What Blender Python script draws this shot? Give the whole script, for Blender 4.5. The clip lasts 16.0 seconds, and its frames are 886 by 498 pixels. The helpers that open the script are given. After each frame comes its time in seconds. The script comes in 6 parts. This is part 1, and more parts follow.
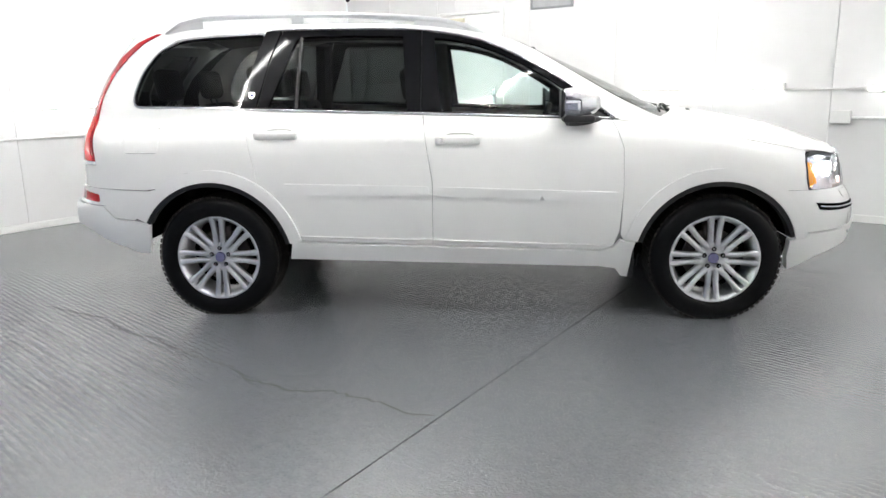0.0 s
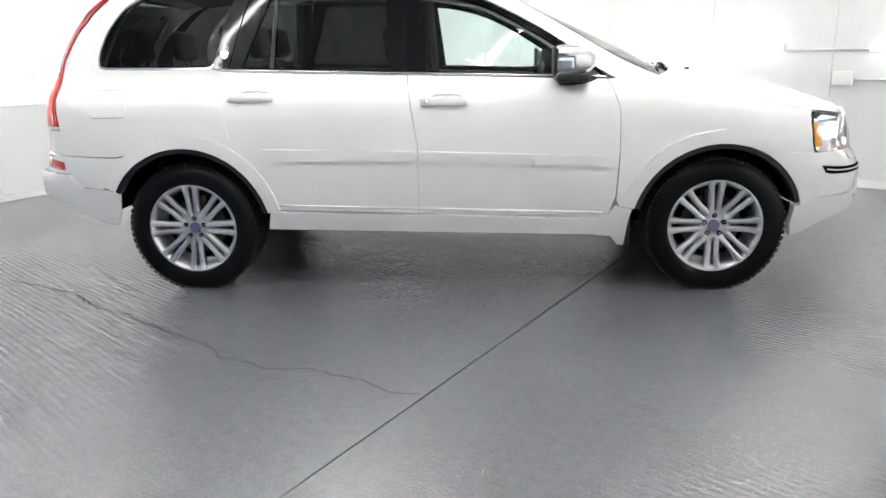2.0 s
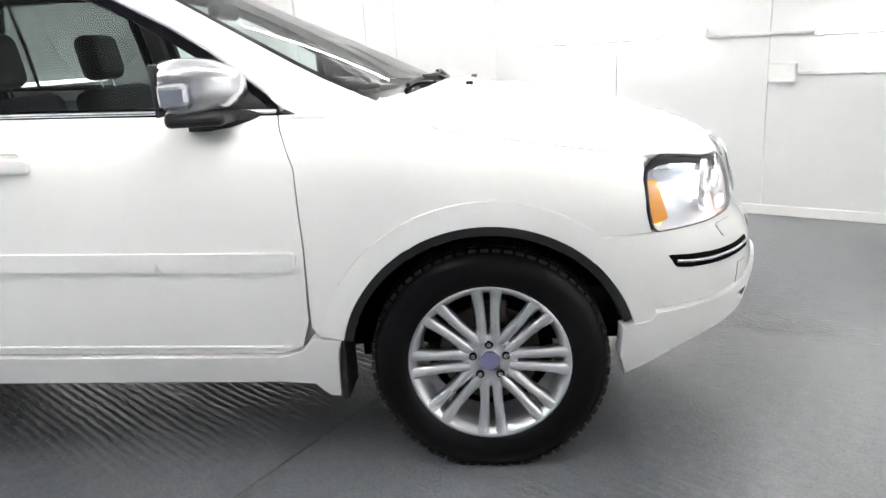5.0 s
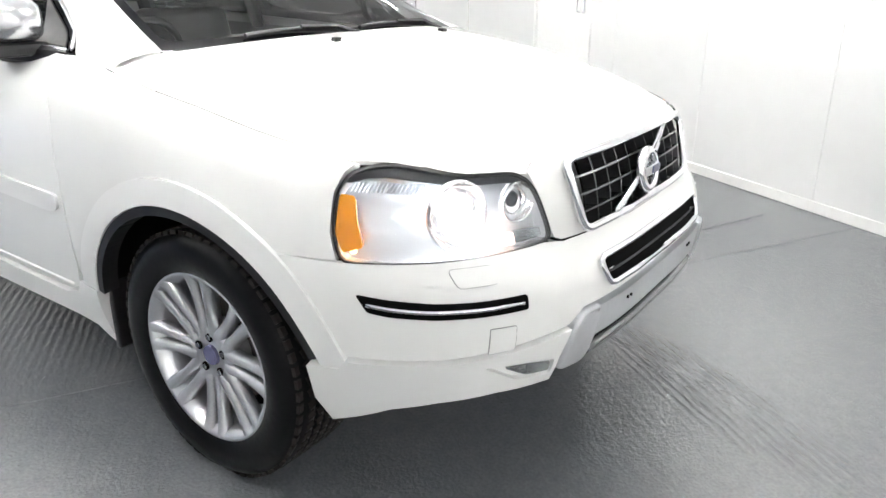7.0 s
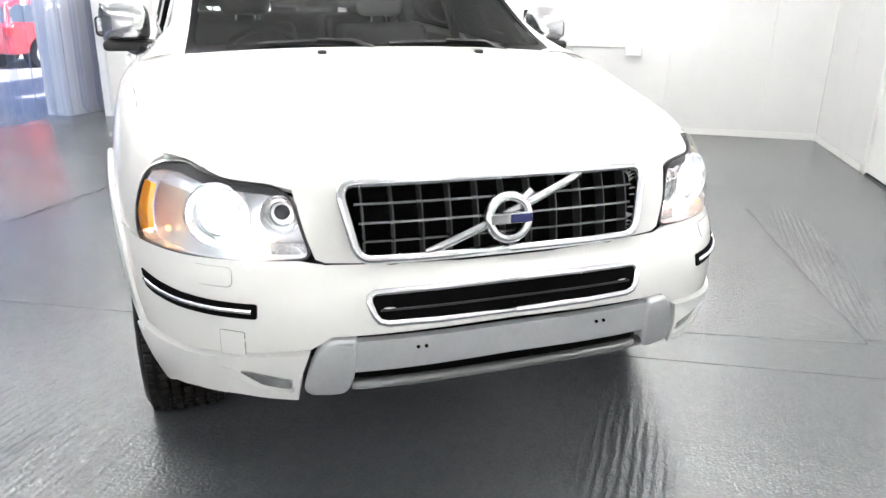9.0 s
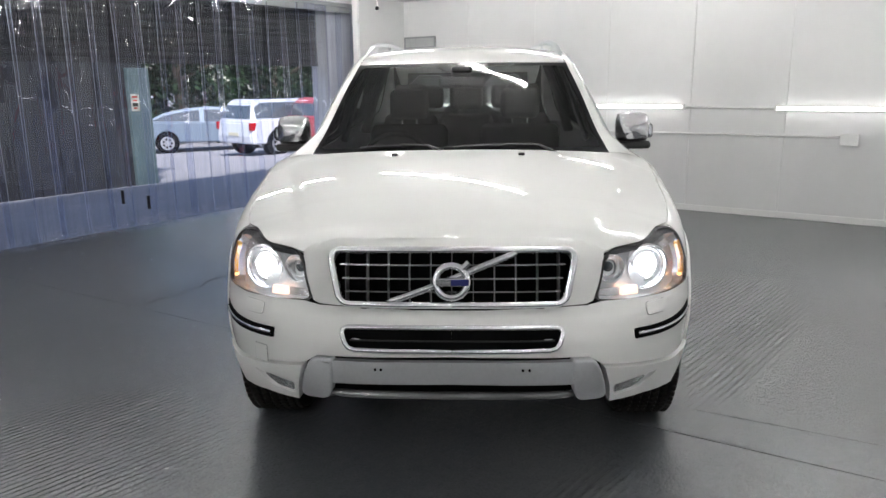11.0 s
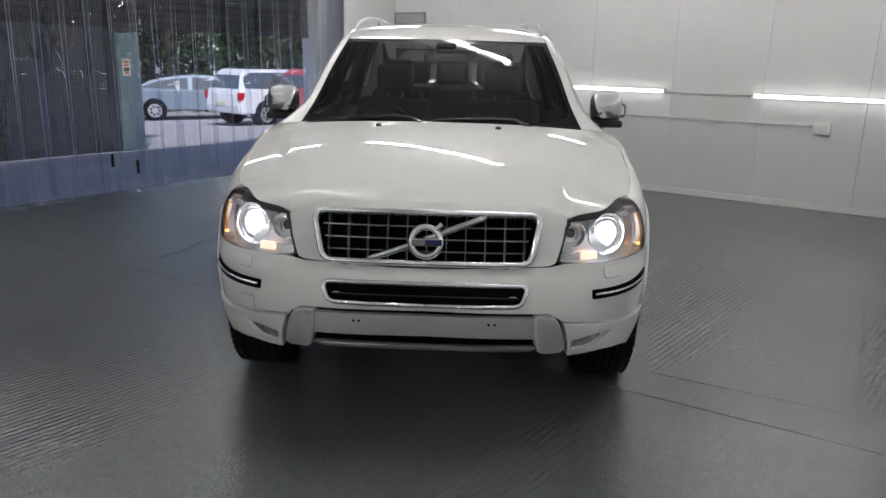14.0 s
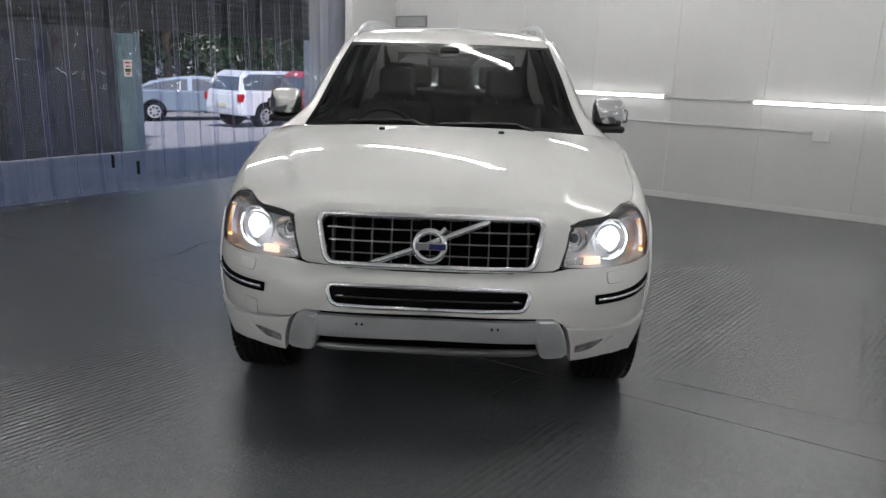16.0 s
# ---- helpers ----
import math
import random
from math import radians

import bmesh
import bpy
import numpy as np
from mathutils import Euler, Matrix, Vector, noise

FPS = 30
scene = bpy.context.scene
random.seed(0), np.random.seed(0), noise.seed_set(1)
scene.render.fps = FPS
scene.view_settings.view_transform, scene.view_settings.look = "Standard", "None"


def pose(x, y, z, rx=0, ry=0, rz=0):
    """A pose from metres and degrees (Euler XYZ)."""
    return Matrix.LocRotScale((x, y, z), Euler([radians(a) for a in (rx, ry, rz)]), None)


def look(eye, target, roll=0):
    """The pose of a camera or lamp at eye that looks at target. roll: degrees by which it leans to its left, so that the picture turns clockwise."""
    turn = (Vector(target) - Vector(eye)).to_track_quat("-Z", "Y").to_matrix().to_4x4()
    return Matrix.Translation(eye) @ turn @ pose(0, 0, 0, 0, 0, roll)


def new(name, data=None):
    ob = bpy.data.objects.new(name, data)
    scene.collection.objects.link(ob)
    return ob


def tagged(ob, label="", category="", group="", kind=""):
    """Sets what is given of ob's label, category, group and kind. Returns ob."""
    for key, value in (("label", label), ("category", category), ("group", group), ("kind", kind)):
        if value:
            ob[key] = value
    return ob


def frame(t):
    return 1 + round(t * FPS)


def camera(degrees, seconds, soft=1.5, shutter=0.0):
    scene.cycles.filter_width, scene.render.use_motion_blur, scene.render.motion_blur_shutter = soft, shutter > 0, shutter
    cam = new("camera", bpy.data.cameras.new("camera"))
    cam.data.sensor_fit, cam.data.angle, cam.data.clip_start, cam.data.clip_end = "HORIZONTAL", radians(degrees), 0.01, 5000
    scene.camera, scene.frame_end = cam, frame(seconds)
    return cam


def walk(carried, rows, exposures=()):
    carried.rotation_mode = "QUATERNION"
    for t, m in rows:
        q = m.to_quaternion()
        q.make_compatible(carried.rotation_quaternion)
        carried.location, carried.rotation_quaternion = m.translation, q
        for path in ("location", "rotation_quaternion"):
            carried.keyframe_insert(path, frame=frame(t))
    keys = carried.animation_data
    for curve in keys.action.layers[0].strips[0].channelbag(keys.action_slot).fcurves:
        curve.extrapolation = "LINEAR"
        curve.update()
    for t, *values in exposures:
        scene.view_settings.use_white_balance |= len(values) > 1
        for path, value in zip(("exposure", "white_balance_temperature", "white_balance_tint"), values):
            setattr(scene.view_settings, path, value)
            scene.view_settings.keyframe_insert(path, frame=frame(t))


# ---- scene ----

cam = camera(63.0, 16.0, soft=1.5)
PATH = [
    (0, (0.252, -4.953, 1.338), (0.085, -3.011, 0.891), -1.0),
    (0.5, (0.24, -4.941, 1.319), (0.079, -2.993, 0.897), -1.1),
    (1, (0.234, -4.935, 1.308), (0.077, -2.984, 0.894), -1.1),
    (1.5, (0.23, -4.923, 1.304), (0.073, -2.973, 0.886), -1.3),
    (2, (0.267, -4.751, 1.279), (0.12, -2.827, 0.753), -1.3),
    (2.5, (0.414, -4.49, 1.302), (0.197, -2.56, 0.826), -0.5),
    (3, (0.566, -4.129, 1.327), (0.435, -2.179, 0.9), -1.4),
    (3.5, (0.752, -3.772, 1.352), (0.714, -1.808, 0.976), -3.6),
    (3.7, (0.843, -3.638, 1.329), (0.848, -1.67, 0.972), -3.9),
    (5.8, (2.149, -2.513, 1.265), (1.546, -0.723, 0.608), -3.5),
    (6, (2.352, -2.397, 1.25), (1.617, -0.656, 0.595), -3.1),
    (6.5, (2.667, -2.175, 1.297), (1.84, -0.485, 0.618), -1.9),
    (7, (2.979, -1.974, 1.321), (1.897, -0.441, 0.628), -0.1),
    (7.5, (3.185, -1.699, 1.29), (1.918, -0.307, 0.612), 0.6),
    (8, (3.362, -1.431, 1.314), (1.966, -0.178, 0.622), 1.2),
    (8.2, (3.482, -1.301, 1.319), (1.997, -0.158, 0.619), 1.2),
    (10.3, (4.326, -0.101, 1.417), (2.398, -0.031, 0.888), 0.7),
    (10.5, (4.414, -0.062, 1.445), (2.484, -0.028, 0.921), 0.2),
    (11, (4.614, 0.086, 1.461), (2.666, -0.009, 1.017), -0.7),
    (11.5, (4.779, 0.176, 1.467), (2.835, -0.002, 1.034), -0.4),
    (12, (4.829, 0.165, 1.452), (2.883, 0.037, 1.011), 0.3),
    (12.5, (4.831, 0.144, 1.447), (2.886, 0.018, 0.998), 0.4),
    (13, (4.821, 0.14, 1.448), (2.879, 0.012, 0.985), 0.0),
    (13.5, (4.822, 0.14, 1.447), (2.884, 0.031, 0.962), 0.5),
    (14, (4.829, 0.134, 1.453), (2.893, 0.079, 0.951), 1.4),
    (14.5, (4.825, 0.123, 1.451), (2.892, 0.062, 0.943), 1.6),
    (15, (4.829, 0.117, 1.456), (2.897, 0.062, 0.944), 1.8),
    (15.5, (4.839, 0.111, 1.463), (2.905, 0.055, 0.954), 2.0),
    (16, (4.831, 0.112, 1.458), (2.893, 0.063, 0.964), 1.9),
]
walk(cam, [(t, look(eye, target, roll)) for t, eye, target, roll in PATH],
     exposures=[(t, e + 1.85) for t, e in ((0.0, 0.11), (2.5, 0.11), (3.7, 0.23), (4.5, 0.27), (5.8, 0.38), (7.0, 0.42), (8.2, 0.48), (9.6, 0.05), (10.3, -0.34),
                                       (10.7, -0.58), (11.0, -0.9), (11.6, -1.26), (12.5, -1.40), (16.0, -1.42))])

# ---- world and light ----
world = bpy.data.worlds.new("sky")
scene.world = world
world.use_nodes = True
wn = world.node_tree.nodes
sky = wn.new("ShaderNodeTexSky")
sky.sky_type = "NISHITA"
sky.sun_disc = False
sky.sun_elevation, sky.sun_rotation = radians(50), radians(69)
wn["Background"].inputs["Strength"].default_value = 0.15
world.node_tree.links.new(sky.outputs["Color"], wn["Background"].inputs["Color"])
sun = new("sun", bpy.data.lights.new("sun", "SUN"))
sun.data.energy, sun.data.angle, sun.data.color = 5.0, radians(4), (1, 0.96, 0.9)
sun.matrix_world = Matrix.Rotation(radians(-32.4), 4, "Z") @ look((0, 0, 30), (-15, -20, 0))
TUBE_WALL, TUBE_CEIL = 4.6, 50.0

# ---- room axes: the car stands turned in the room ----
TURN = radians(-32.4)
ROOM = Matrix.Rotation(TURN, 4, "Z")
WALL_A, WALL_B, WALL_C, WALL_D = 3.62, -4.59, -4.32, 7.0
CEIL = 2.6
JAMB, PIER = -3.48, -3.63


# ---- materials ----
def material(name):
    m = bpy.data.materials.new(name)
    m.use_nodes = True
    return m, m.node_tree.nodes, m.node_tree.links, m.node_tree.nodes["Principled BSDF"]


def plain(name, color, rough=0.5, metal=0.0, coat=0.0, spec=0.5, wear=0.0, scale=30.0, bump=0.0, coat_rough=0.03):
    """A Principled surface whose colour and gloss vary a little at two scales."""
    m, n, l, b = material(name)
    b.inputs["Metallic"].default_value = metal
    b.inputs["Coat Weight"].default_value = coat
    b.inputs["Coat Roughness"].default_value = coat_rough
    b.inputs["Specular IOR Level"].default_value = spec
    b.inputs["Base Color"].default_value = (*color, 1)
    b.inputs["Roughness"].default_value = rough
    if wear or bump:
        tc = n.new("ShaderNodeTexCoord")
        big, fine = n.new("ShaderNodeTexNoise"), n.new("ShaderNodeTexNoise")
        big.inputs["Scale"].default_value, fine.inputs["Scale"].default_value = scale * 0.08, scale
        big.inputs["Detail"].default_value, fine.inputs["Detail"].default_value = 4, 5
        add = n.new("ShaderNodeMath")
        add.operation = "ADD"
        for t in (big, fine):
            l.new(tc.outputs["Object"], t.inputs["Vector"])
        l.new(big.outputs["Fac"], add.inputs[0])
        l.new(fine.outputs["Fac"], add.inputs[1])
        ramp = n.new("ShaderNodeMapRange")
        ramp.inputs["From Min"].default_value, ramp.inputs["From Max"].default_value = 0.7, 1.3
        ramp.inputs["To Min"].default_value, ramp.inputs["To Max"].default_value = 1 - wear, 1 + wear
        l.new(add.outputs[0], ramp.inputs["Value"])
        mul = n.new("ShaderNodeVectorMath")
        mul.operation = "SCALE"
        mul.inputs[0].default_value = color
        l.new(ramp.outputs["Result"], mul.inputs["Scale"])
        l.new(mul.outputs["Vector"], b.inputs["Base Color"])
        rr = n.new("ShaderNodeMath")
        rr.operation = "MULTIPLY"
        rr.inputs[1].default_value = rough
        l.new(ramp.outputs["Result"], rr.inputs[0])
        l.new(rr.outputs[0], b.inputs["Roughness"])
        if bump:
            bp = n.new("ShaderNodeBump")
            bp.inputs["Strength"].default_value, bp.inputs["Distance"].default_value = bump, 0.004
            l.new(fine.outputs["Fac"], bp.inputs["Height"])
            l.new(bp.outputs["Normal"], b.inputs["Normal"])
    return m


def glow(name, color, strength):
    m, _, _, b = material(name)
    b.inputs["Base Color"].default_value = (*color, 1)
    b.inputs["Emission Color"].default_value = (*color, 1)
    b.inputs["Emission Strength"].default_value = strength
    return m


def pane(name, tint, ior=1.45, rough=0.02, haze=0.0):
    """A thin pane: light passes with a tint, and the surface mirrors by Fresnel."""
    m, n, l, b = material(name)
    n.remove(b)
    tr, gl, fr, mix = (n.new("ShaderNode" + k) for k in ("BsdfTransparent", "BsdfGlossy", "Fresnel", "MixShader"))
    tr.inputs["Color"].default_value = (*tint, 1)
    gl.inputs["Roughness"].default_value = rough
    fr.inputs["IOR"].default_value = ior
    l.new(fr.outputs[0], mix.inputs[0])
    l.new(tr.outputs[0], mix.inputs[1])
    l.new(gl.outputs[0], mix.inputs[2])
    out = mix.outputs[0]
    if haze:
        # soft dents that break the mirrored lamps into short marks
        tc, dents, bump = n.new("ShaderNodeTexCoord"), n.new("ShaderNodeTexNoise"), n.new("ShaderNodeBump")
        dents.inputs["Scale"].default_value, dents.inputs["Detail"].default_value = 3.2, 1.0
        bump.inputs["Strength"].default_value, bump.inputs["Distance"].default_value = 1.0, 0.012
        l.new(dents.outputs["Fac"], bump.inputs["Height"])
        l.new(bump.outputs["Normal"], gl.inputs["Normal"])
        milk, blend = n.new("ShaderNodeBsdfTranslucent"), n.new("ShaderNodeMixShader")
        milk.inputs["Color"].default_value = (0.70, 0.73, 1.0, 1)
        info, band, place, level = n.new("ShaderNodeObjectInfo"), n.new("ShaderNodeMapping"), n.new("ShaderNodeVectorMath"), n.new("ShaderNodeMapRange")
        streak = n.new("ShaderNodeTexNoise")
        band.inputs["Scale"].default_value = (16, 16, 0.5)
        place.operation = "ADD"
        l.new(tc.outputs["Object"], band.inputs["Vector"])
        l.new(band.outputs[0], place.inputs[0])
        spread = n.new("ShaderNodeMath")
        spread.operation = "MULTIPLY"
        spread.inputs[1].default_value = 60.0
        l.new(info.outputs["Random"], spread.inputs[0])
        l.new(spread.outputs[0], place.inputs[1])
        l.new(place.outputs[0], streak.inputs["Vector"])
        streak.inputs["Scale"].default_value, streak.inputs["Detail"].default_value = 1.0, 3.0
        level.inputs["From Min"].default_value, level.inputs["From Max"].default_value = 0.38, 0.68
        level.inputs["To Min"].default_value, level.inputs["To Max"].default_value = haze * 0.3, haze * 2.2
        l.new(streak.outputs["Fac"], level.inputs["Value"])
        l.new(level.outputs[0], blend.inputs[0])
        offset = n.new("ShaderNodeVectorMath")
        offset.operation = "ADD"
        l.new(tc.outputs["Object"], offset.inputs[0])
        l.new(spread.outputs[0], offset.inputs[1])
        l.new(offset.outputs[0], dents.inputs["Vector"])
        l.new(out, blend.inputs[1])
        l.new(milk.outputs[0], blend.inputs[2])
        out = blend.outputs[0]
    l.new(out, n["Material Output"].inputs["Surface"])
    return m


def floor_paint():
    """Grey floor paint over tamped concrete: brushed ridges in patches, small chips, a wet-looking gloss."""
    m, n, l, b = material("grey_floor_paint")

    def node(kind, **values):
        x = n.new("ShaderNode" + kind)
        for k, v in values.items():
            x.inputs[k.replace("_", " ")].default_value = v
        return x

    def math_node(op, a, c):
        x = n.new("ShaderNodeMath")
        x.operation = op
        for k, v in enumerate((a, c)):
            if isinstance(v, (int, float)):
                x.inputs[k].default_value = v
            else:
                l.new(v, x.inputs[k])
        return x.outputs[0]
    tc = n.new("ShaderNodeTexCoord")
    rot = node("Mapping", Rotation=(0, 0, radians(6)))
    l.new(tc.outputs["Object"], rot.inputs["Vector"])
    big, fine = node("TexNoise", Scale=1.3, Detail=3.0), node("TexNoise", Scale=90.0, Detail=4.0)
    lumpy = node("TexNoise", Scale=22.0, Detail=4.0)
    for t in (big, fine, lumpy):
        l.new(rot.outputs[0], t.inputs["Vector"])
    # tamped ridges run along the room, a few centimetres apart, broken in their length
    warp = node("TexNoise", Scale=2.2, Detail=2.0)
    l.new(rot.outputs[0], warp.inputs["Vector"])
    st = node("Mapping", Scale=(0.0, 1.0, 0.0))
    l.new(rot.outputs[0], st.inputs["Vector"])
    shift = n.new("ShaderNodeVectorMath")
    shift.operation = "MULTIPLY_ADD"
    shift.inputs[1].default_value = (0, 0.022, 0)
    l.new(warp.outputs["Color"], shift.inputs[0])
    l.new(st.outputs[0], shift.inputs[2])
    wave = node("TexWave", Scale=9.5, Distortion=0.0)
    wave.bands_direction = "Y"
    l.new(shift.outputs[0], wave.inputs["Vector"])
    brk = node("Mapping", Scale=(13.0, 62.0, 1))
    l.new(rot.outputs[0], brk.inputs["Vector"])
    broken = node("TexNoise", Scale=1.0, Detail=4.0, Distortion=0.3)
    l.new(brk.outputs[0], broken.inputs["Vector"])
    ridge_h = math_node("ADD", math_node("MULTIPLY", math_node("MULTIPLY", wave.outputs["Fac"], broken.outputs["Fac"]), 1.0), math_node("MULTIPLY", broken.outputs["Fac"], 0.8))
    def oval(u, v, ru, rv, w):
        """A soft oval round (u, v), w in its middle and 0 outside."""
        away = n.new("ShaderNodeVectorMath")
        away.operation = "SUBTRACT"
        away.inputs[1].default_value = (u, v, 0)
        l.new(tc.outputs["Object"], away.inputs[0])
        unit = n.new("ShaderNodeVectorMath")
        unit.operation = "MULTIPLY"
        unit.inputs[1].default_value = (1 / ru, 1 / rv, 0)
        l.new(away.outputs[0], unit.inputs[0])
        far = n.new("ShaderNodeVectorMath")
        far.operation = "LENGTH"
        l.new(unit.outputs[0], far.inputs[0])
        edge = n.new("ShaderNodeMapRange")
        edge.interpolation_type = "SMOOTHSTEP"
        edge.inputs["From Min"].default_value, edge.inputs["From Max"].default_value = 0.55, 1.15
        edge.inputs["To Min"].default_value, edge.inputs["To Max"].default_value = w, 0.0
        l.new(far.outputs["Value"], edge.inputs["Value"])
        return edge.outputs[0]
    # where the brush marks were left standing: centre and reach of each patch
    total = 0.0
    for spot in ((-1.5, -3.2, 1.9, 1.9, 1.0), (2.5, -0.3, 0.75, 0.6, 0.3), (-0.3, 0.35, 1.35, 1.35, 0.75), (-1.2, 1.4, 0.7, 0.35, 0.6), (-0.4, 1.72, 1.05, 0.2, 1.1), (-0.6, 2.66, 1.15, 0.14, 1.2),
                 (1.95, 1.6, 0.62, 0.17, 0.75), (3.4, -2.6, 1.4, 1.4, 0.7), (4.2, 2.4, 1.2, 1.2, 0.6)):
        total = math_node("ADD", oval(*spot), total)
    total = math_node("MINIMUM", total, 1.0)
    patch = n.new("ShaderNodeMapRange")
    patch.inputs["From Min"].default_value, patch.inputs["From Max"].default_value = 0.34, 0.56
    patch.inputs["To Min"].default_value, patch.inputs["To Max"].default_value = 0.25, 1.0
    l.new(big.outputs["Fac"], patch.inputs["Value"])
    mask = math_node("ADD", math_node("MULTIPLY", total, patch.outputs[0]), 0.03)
    # a scuffed field, worn to pebbly concrete
    pebble = node("TexNoise", Scale=38.0, Detail=3.0, Roughness=0.65)
    l.new(rot.outputs[0], pebble.inputs["Vector"])
    worn = math_node("ADD", oval(-0.45, 2.2, 1.25, 0.52, 0.8), oval(1.9, 1.35, 0.8, 0.3, 0.22))
    rm = math_node("ADD", math_node("MULTIPLY", ridge_h, mask), math_node("MULTIPLY", math_node("MULTIPLY", pebble.outputs["Fac"], worn), 0.9))
    b1, b2, b3 = node("Bump", Strength=1.0, Distance=0.012), node("Bump", Strength=0.45, Distance=0.005), node("Bump", Strength=0.8, Distance=0.0035)
    l.new(rm, b1.inputs["Height"])
    l.new(lumpy.outputs["Fac"], b2.inputs["Height"])
    l.new(fine.outputs["Fac"], b3.inputs["Height"])
    l.new(b1.outputs[0], b2.inputs["Normal"])
    l.new(b2.outputs[0], b3.inputs["Normal"])
    l.new(b3.outputs[0], b.inputs["Normal"])
    tone = node("Mix")
    tone.data_type = "RGBA"
    tone.inputs[6].default_value, tone.inputs[7].default_value = (0.098, 0.104, 0.112, 1), (0.138, 0.145, 0.155, 1)
    l.new(lumpy.outputs["Fac"], tone.inputs[0])
    # pits of the fine bump darkened in the colour
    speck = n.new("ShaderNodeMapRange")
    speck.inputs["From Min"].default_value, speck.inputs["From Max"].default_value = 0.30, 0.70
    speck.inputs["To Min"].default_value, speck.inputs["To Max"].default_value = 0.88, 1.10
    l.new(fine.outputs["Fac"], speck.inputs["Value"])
    # groove shade put into the colour: darker in grooves, lighter on ridges
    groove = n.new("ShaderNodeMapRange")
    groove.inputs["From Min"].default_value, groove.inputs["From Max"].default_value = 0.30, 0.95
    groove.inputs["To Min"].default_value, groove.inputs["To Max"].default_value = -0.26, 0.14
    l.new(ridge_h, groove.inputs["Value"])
    groove_shade = math_node("ADD", math_node("MULTIPLY", groove.outputs[0], mask), 1.0)
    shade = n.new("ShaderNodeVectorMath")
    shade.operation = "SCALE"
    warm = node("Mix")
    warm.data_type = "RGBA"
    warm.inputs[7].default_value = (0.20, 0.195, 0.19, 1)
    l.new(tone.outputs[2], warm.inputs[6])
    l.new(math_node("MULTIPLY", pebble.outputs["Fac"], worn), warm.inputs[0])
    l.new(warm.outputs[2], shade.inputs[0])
    l.new(math_node("MULTIPLY", groove_shade, speck.outputs[0]), shade.inputs["Scale"])
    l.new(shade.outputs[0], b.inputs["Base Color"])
    l.new(math_node("ADD", math_node("MULTIPLY", lumpy.outputs["Fac"], 0.14), 0.05), b.inputs["Roughness"])
    b.inputs["Specular IOR Level"].default_value = 0.95
    return m


